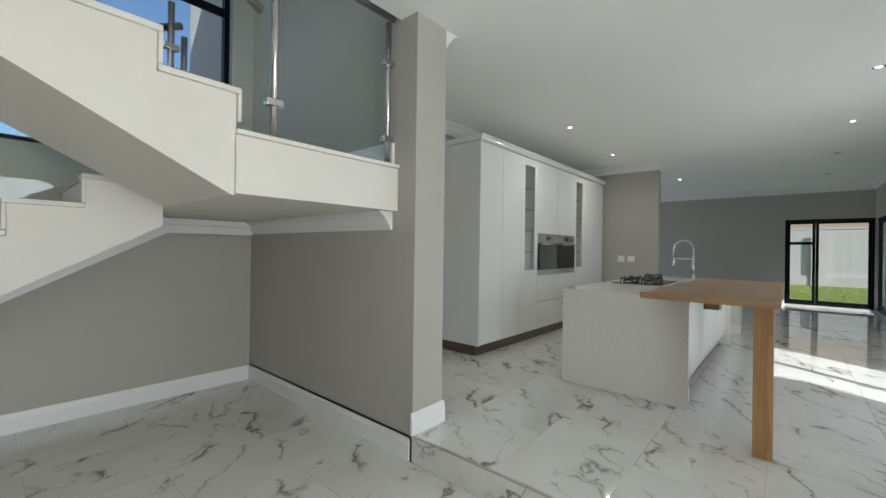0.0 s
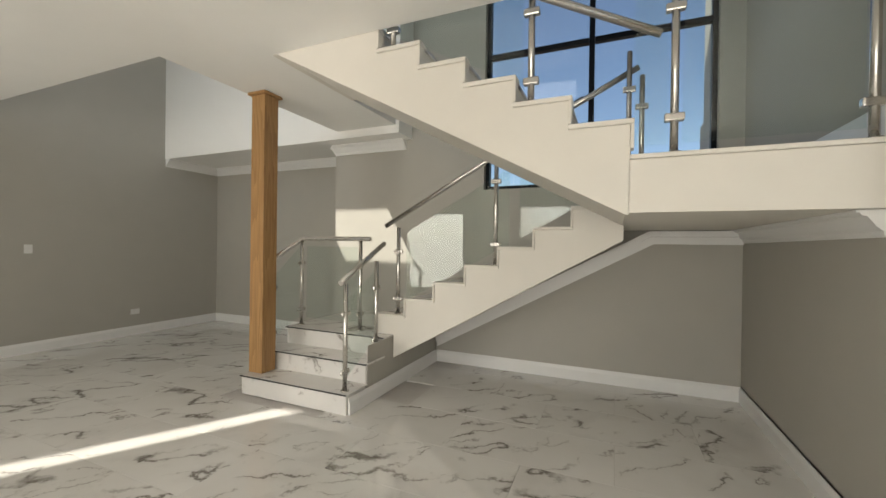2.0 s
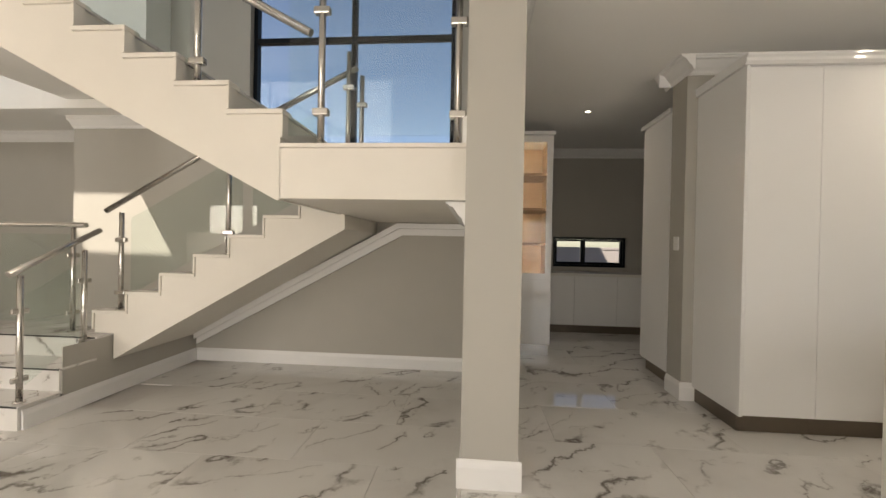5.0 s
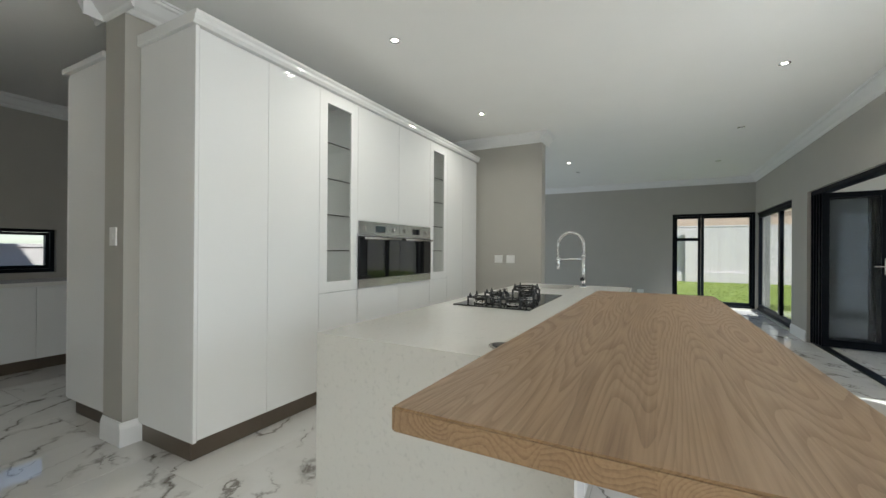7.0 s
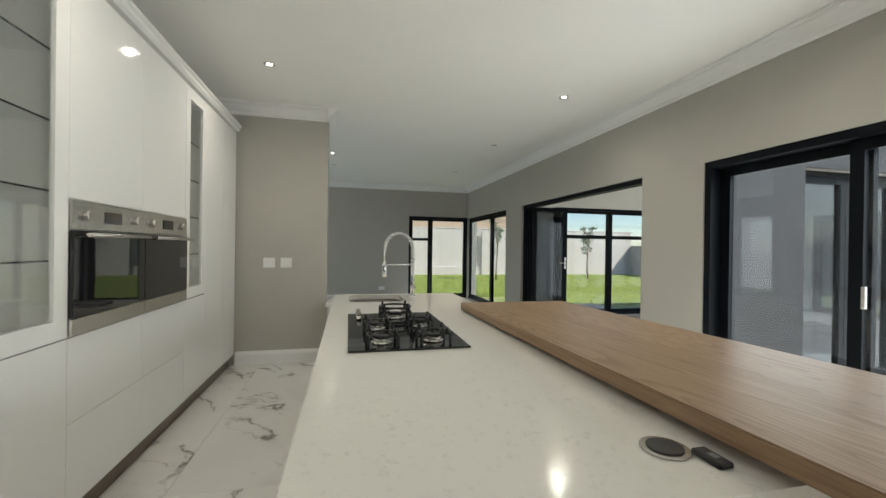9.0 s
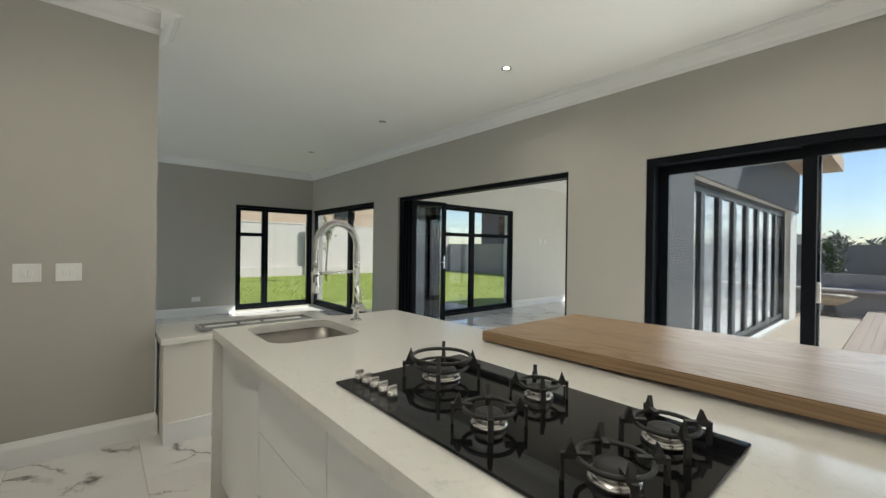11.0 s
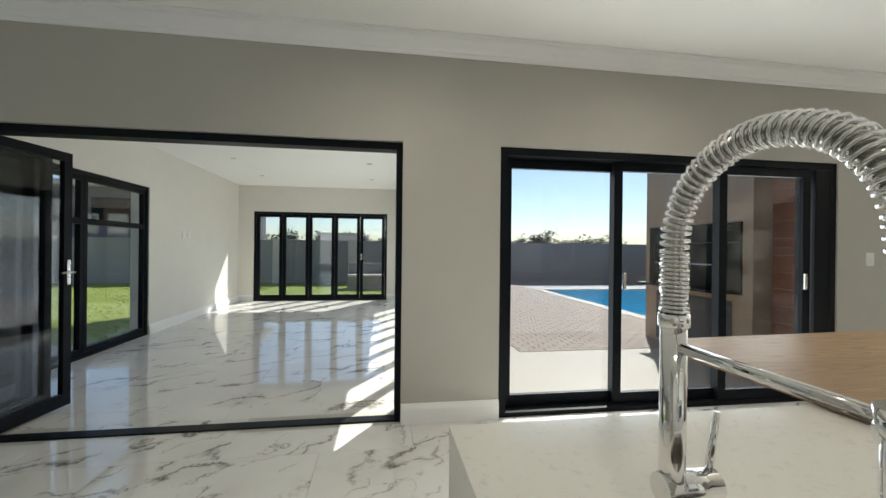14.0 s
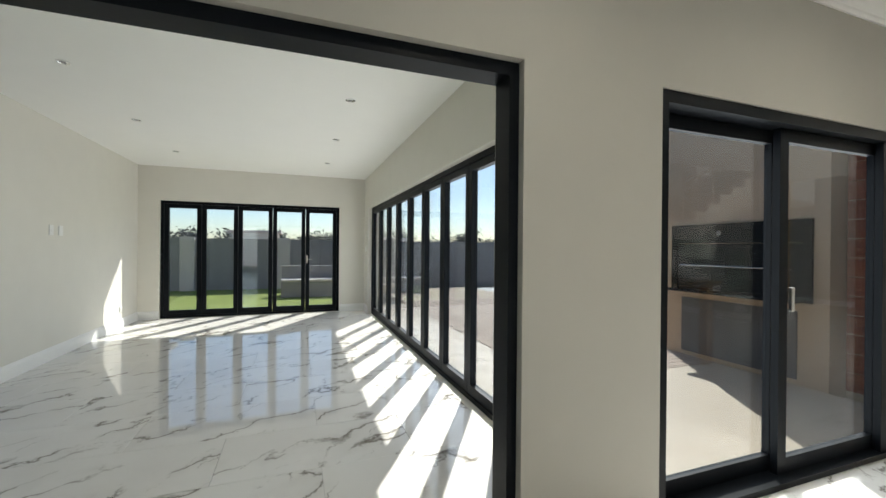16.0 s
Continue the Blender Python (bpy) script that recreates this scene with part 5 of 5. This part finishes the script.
nb = thing("neighbour_house", "low white house far beyond the wall", "house", (6, -40, -0.2))
part("wall", bx(9.5, -44, -0.2, 13.5, -40, 2.6), STAIRW, nb)
part("roof", bx(9.2, -44.3, 2.601, 13.8, -39.7, 2.85), LIGHTW, nb)
nb = thing("neighbour_house", "low pale roof far beyond the wall", "house", (-4, -60, -0.2))
part("wall", bx(-9, -64, -0.2, 2, -60, 2.2), BEIGE, nb)
part("roof", pr([(-64.5, 2.2), (-59.5, 2.2), (-62, 3.0)], "x", -9.5, 2.5), LIGHTW, nb)
# far wall of the scullery yard
garden_wall("garden_wall_north", 2.0, 11.0, 9.0, 11.2, 1.25, LIGHTW, "pale yard wall behind the scullery")

# braai unit on the patio's west side
BX = 3.0
br = thing("braai_pier", "peach plastered chimney breast of the outdoor braai", "barbecue chimney", (2.6, -1.5, -0.03), kind="structure")
brm = bmesh.new()
box(brm, 1.9, -2.62, -0.1, BX, -0.80, 0.80)
box(brm, 1.9, -2.62, 0.80, BX, -2.50, 1.66)
box(brm, 1.9, -0.93, 0.80, BX, -0.80, 1.66)
box(brm, 1.9, -2.50, 0.80, 2.3, -0.93, 1.66)
box(brm, 1.9, -2.62, 1.66, BX, -0.80, 4.4)
part("wall", brm, BEIGE, br)
bq = thing("braai", "black steel built-in braai with a folding door", "barbecue", (2.9, -1.86, 0.8))
fr = bmesh.new()
box(fr, BX - 0.02, -2.50, 0.81, BX + 0.03, -2.42, 1.655)
box(fr, BX - 0.02, -1.01, 0.81, BX + 0.03, -0.932, 1.655)
box(fr, BX - 0.02, -2.42, 1.42, BX + 0.03, -1.01, 1.655)
part("frame", fr, BLACKAL, bq)
part("firebox", bx(2.31, -2.42, 0.812, 2.42, -1.01, 1.42), IRON, bq)
part("door", bx(BX - 0.01, -2.415, 0.86, BX + 0.012, -1.015, 1.415, 0.004), BLACKAL, bq)
part("door_handle", tb([(BX + 0.05, -2.35, 1.14), (BX + 0.05, -1.08, 1.14)], 0.010, 10), STEEL, bq)
part("badge", tb([(BX + 0.031, -1.86, 1.54), (BX + 0.034, -1.86, 1.54)], 0.03, 20), STEEL, bq)
part("shelf", bx(BX - 0.6, -2.46, 0.815, BX + 0.28, -0.97, 0.845, 0.004), BLACKGLASS, bq, "dark stone shelf")
# flat dark sheet: the recess's shade is put into its colour
part("recess_panel", bx(BX + 0.001, -2.36, 0.02, BX + 0.012, -1.06, 0.72, 0.003), DARKW, bq, "dark grey sheet standing in for a shaded recess")
wc = thing("clad_wall", "red-brown timber clad wall beside the patio door", "wall", (2.9, -0.6, 0), kind="structure")
part("backing", bx(2.2, -0.79, -0.1, 2.75, -0.16, 3.2), BEIGE, wc)
for i in range(17):
    z = -0.02 + i * 0.185
    part("board", bx(2.753, -0.78, z, 2.775, -0.17, z + 0.178, 0.003), CEDAR, wc)

# fire bowl and seat wall on the terrace
fb = thing("fire_bowl", "round concrete fire bowl on a foot", "fire bowl", (5.4, -8.6, -0.03))
FBX, FBY = 5.8, -8.5
part("bowl", tb([(FBX, FBY, 0.18), (FBX, FBY, 0.26), (FBX, FBY, 0.40), (FBX, FBY, 0.43), (FBX, FBY, 0.40)], [0.12, 0.28, 0.42, 0.42, 0.36], 28), SCREED, fb)
part("foot", tb([(FBX, FBY, -0.06), (FBX, FBY, 0.18)], [0.16, 0.08], 16), IRON, fb)
st_ = thing("seat_wall", "low grey plastered bench with a pale seat slab", "bench", (6, -10.4, -0.1))
part("wall", bx(4.0, -11.1, -0.2, 8.2, -10.9, 0.78), GREYW, st_)
part("seat", bx(4.1, -10.88, -0.2, 8.2, -10.3, 0.36), GREYW, st_)
part("slab", bx(4.05, -10.88, 0.361, 8.2, -10.25, 0.42, 0.008), LIGHTW, st_)
part("arm", bx(4.0, -10.88, -0.2, 4.09, -10.25, 0.55), GREYW, st_)


# ---- trees ----
def tree(x, y, h, crown, leaves, label, material, seed, base=-0.2, leaf=0.06):
    r = random.Random(seed)
    t = thing("tree", label, "tree", (x, y, base))
    tk = bmesh.new()
    lean = r.uniform(-0.1, 0.1)
    pts = [(x + lean * k * h * 0.2, y + 0.03 * math.sin(k), base + h * 0.75 * k / 5) for k in range(6)]
    tube(tk, pts, [0.05 * h / 3 * (1 - 0.14 * k) for k in range(6)], 8)
    tips = []
    for k in range(9):
        a, z = r.uniform(0, 6.28), base + h * r.uniform(0.4, 0.75)
        l = crown * r.uniform(0.5, 1.0)
        s0 = Vector((x + lean * h * 0.1, y, z))
        e = s0 + Vector((l * math.cos(a), l * math.sin(a), h * r.uniform(0.1, 0.28)))
        tube(tk, [s0, s0.lerp(e, 0.5) + Vector((0, 0, 0.05 * h)), e], [0.018 * h / 3, 0.012 * h / 3, 0.005 * h / 3], 6)
        tips += [s0.lerp(e, 0.5), e, e]
    part("trunk", tk, BARK, t)
    vs, fs = [], []
    for i in range(leaves):
        c = r.choice(tips)
        p = c + Vector((r.gauss(0, crown * 0.28), r.gauss(0, crown * 0.28), r.gauss(0, crown * 0.22)))
        u = Vector((r.gauss(0, 1), r.gauss(0, 1), r.gauss(0, 1))).normalized()
        v = u.orthogonal().normalized()
        s_ = leaf * r.uniform(0.6, 1.4)
        k = len(vs)
        vs += [p - u * s_, p + v * s_ * 0.4, p + u * s_, p - v * s_ * 0.4]
        fs.append((k, k + 1, k + 2, k + 3))
    me = bpy.data.meshes.new("crown")
    me.from_pydata([tuple(v) for v in vs], [], fs)
    me.materials.append(material)
    c = new("crown", me)
    c.parent = t
    c.matrix_parent_inverse = t.matrix_world.inverted()


tree(20.0, -3.3, 2.7, 0.26, 320, "slender young tree on the lawn", LEAF, 3, -0.1)
tree(20.5, -8.2, 2.7, 0.28, 320, "slender young tree on the lawn", LEAF, 5, -0.1)
tree(6.02, -11.6, 2.1, 0.24, 420, "slender young tree against the boundary wall", LEAF, 7, -0.2)
tree(-4.1, -10.6, 1.7, 0.24, 300, "slender young tree beside the pool", LEAF, 9, -0.1)
for i in range(16):
    q = random.Random(40 + i)
    x = -40 + i * 5.2 + q.uniform(-2, 2)
    tree(x, -62 + q.uniform(-9, 9), q.uniform(2.6, 4.4), q.uniform(1.6, 3.0), 900, "thorn tree far beyond the boundary wall, haze put into its leaf colour", HAZELEAF, 90 + i, -0.2, 0.28)


# ---- floor tiles and pavers, last ----
def tiles(parent, name, x0, y0, x1, y1, tx, ty, gap, top, thick, material, seed, inside=lambda x, y: True, stagger=0.0, limit=300, near=(0, 0), slot=None):
    """Lays whole and cut pieces in a grid; alike ones share a mesh. The nearest are parts, the others one joined part."""
    cache, made = {}, []
    r = random.Random(seed)
    j = 0
    y = y0
    while y < y1 - 0.02:
        h = min(ty, y1 - y)
        x = x0 - (stagger * tx if j % 2 else 0)
        while x < x1 - 0.02:
            a, b = max(x, x0), min(x + tx, x1)
            if b - a > 0.03 and inside((a + b) / 2, y + h / 2):
                made.append((a, y, b - a, h))
            x += tx
        y += ty
        j += 1
    made.sort(key=lambda p: (p[0] - near[0]) ** 2 + (p[1] - near[1]) ** 2)
    for a, b, w, h in made[:limit]:
        key = (round(w, 3), round(h, 3))
        if key not in cache:
            bm = bmesh.new()
            g, e = gap / 2, 0.0012
            lo = [bm.verts.new(p) for p in ((g, g, -thick), (w - g, g, -thick), (w - g, h - g, -thick), (g, h - g, -thick))]
            mid = [bm.verts.new(p) for p in ((g, g, -e), (w - g, g, -e), (w - g, h - g, -e), (g, h - g, -e))]
            up = [bm.verts.new(p) for p in ((g + e, g + e, 0), (w - g - e, g + e, 0), (w - g - e, h - g - e, 0), (g + e, h - g - e, 0))]
            for lo_, hi_ in ((lo, mid), (mid, up)):
                for i in range(4):
                    k = (i + 1) % 4
                    bm.faces.new((lo_[i], lo_[k], hi_[k], hi_[i]))
            bm.faces.new(up)
            me = bpy.data.meshes.new(name)
            bm.to_mesh(me)
            bm.free()
            me.materials.append(material)
            cache[key] = me
        ob = new(name, cache[key])
        ob.parent = parent
        ob.location = (a, b, top + r.uniform(-0.0002, 0.0002))
    rest = made[limit:]
    if rest:
        vs, fs = [], []
        for a, b, w, h in rest:
            g, k, z = gap / 2, len(vs), top + r.uniform(-0.001, 0.001)
            for zz in (top - thick, z):
                vs += [(a + g, b + g, zz), (a + w - g, b + g, zz), (a + w - g, b + h - g, zz), (a + g, b + h - g, zz)]
            fs += [(k + 4, k + 5, k + 6, k + 7)] + [(k + i, k + (i + 1) % 4, k + 4 + (i + 1) % 4, k + 4 + i) for i in range(4)]
        me = bpy.data.meshes.new(name + "_field")
        me.from_pydata(vs, [], fs)
        me.materials.append(material)
        f = new(name + "_field", me)
        f.parent = parent
        f["kind"] = "stuff"


tiles(floor_k, "tile", 2.068, SY - 0.249, EX, 8.1, 1.2, 0.6, 0.0015, 0.0, 0.011, MARBLE, 1, stagger=0.5, near=(6, 2.5))
tiles(floor_h, "tile", -6.29, -2.04, 2.05, 6.64, 1.2, 0.6, 0.0015, LOW, 0.011, MARBLE, 2, stagger=0.5, near=(0, 3),
      inside=lambda x, y: not (-2.6 < x < -1.2 and y > 4.2))
tiles(floor_s, "tile", 6.451, -7.0, 10.459, SY - 0.251, 1.2, 0.6, 0.0015, 0.0, 0.011, MARBLE, 3, stagger=0.5, near=(8, -1))
tiles(paving, "paver", 2.06, -11.3, 5.29, -1.91, 0.22, 0.11, 0.008, -0.03, 0.04, PAVER, 5, stagger=0.5, near=(4.5, -2))
tiles(paving, "paver", -5.9, -3.99, 2.04, -1.91, 0.22, 0.11, 0.008, -0.03, 0.04, PAVER, 6, stagger=0.5, limit=0)
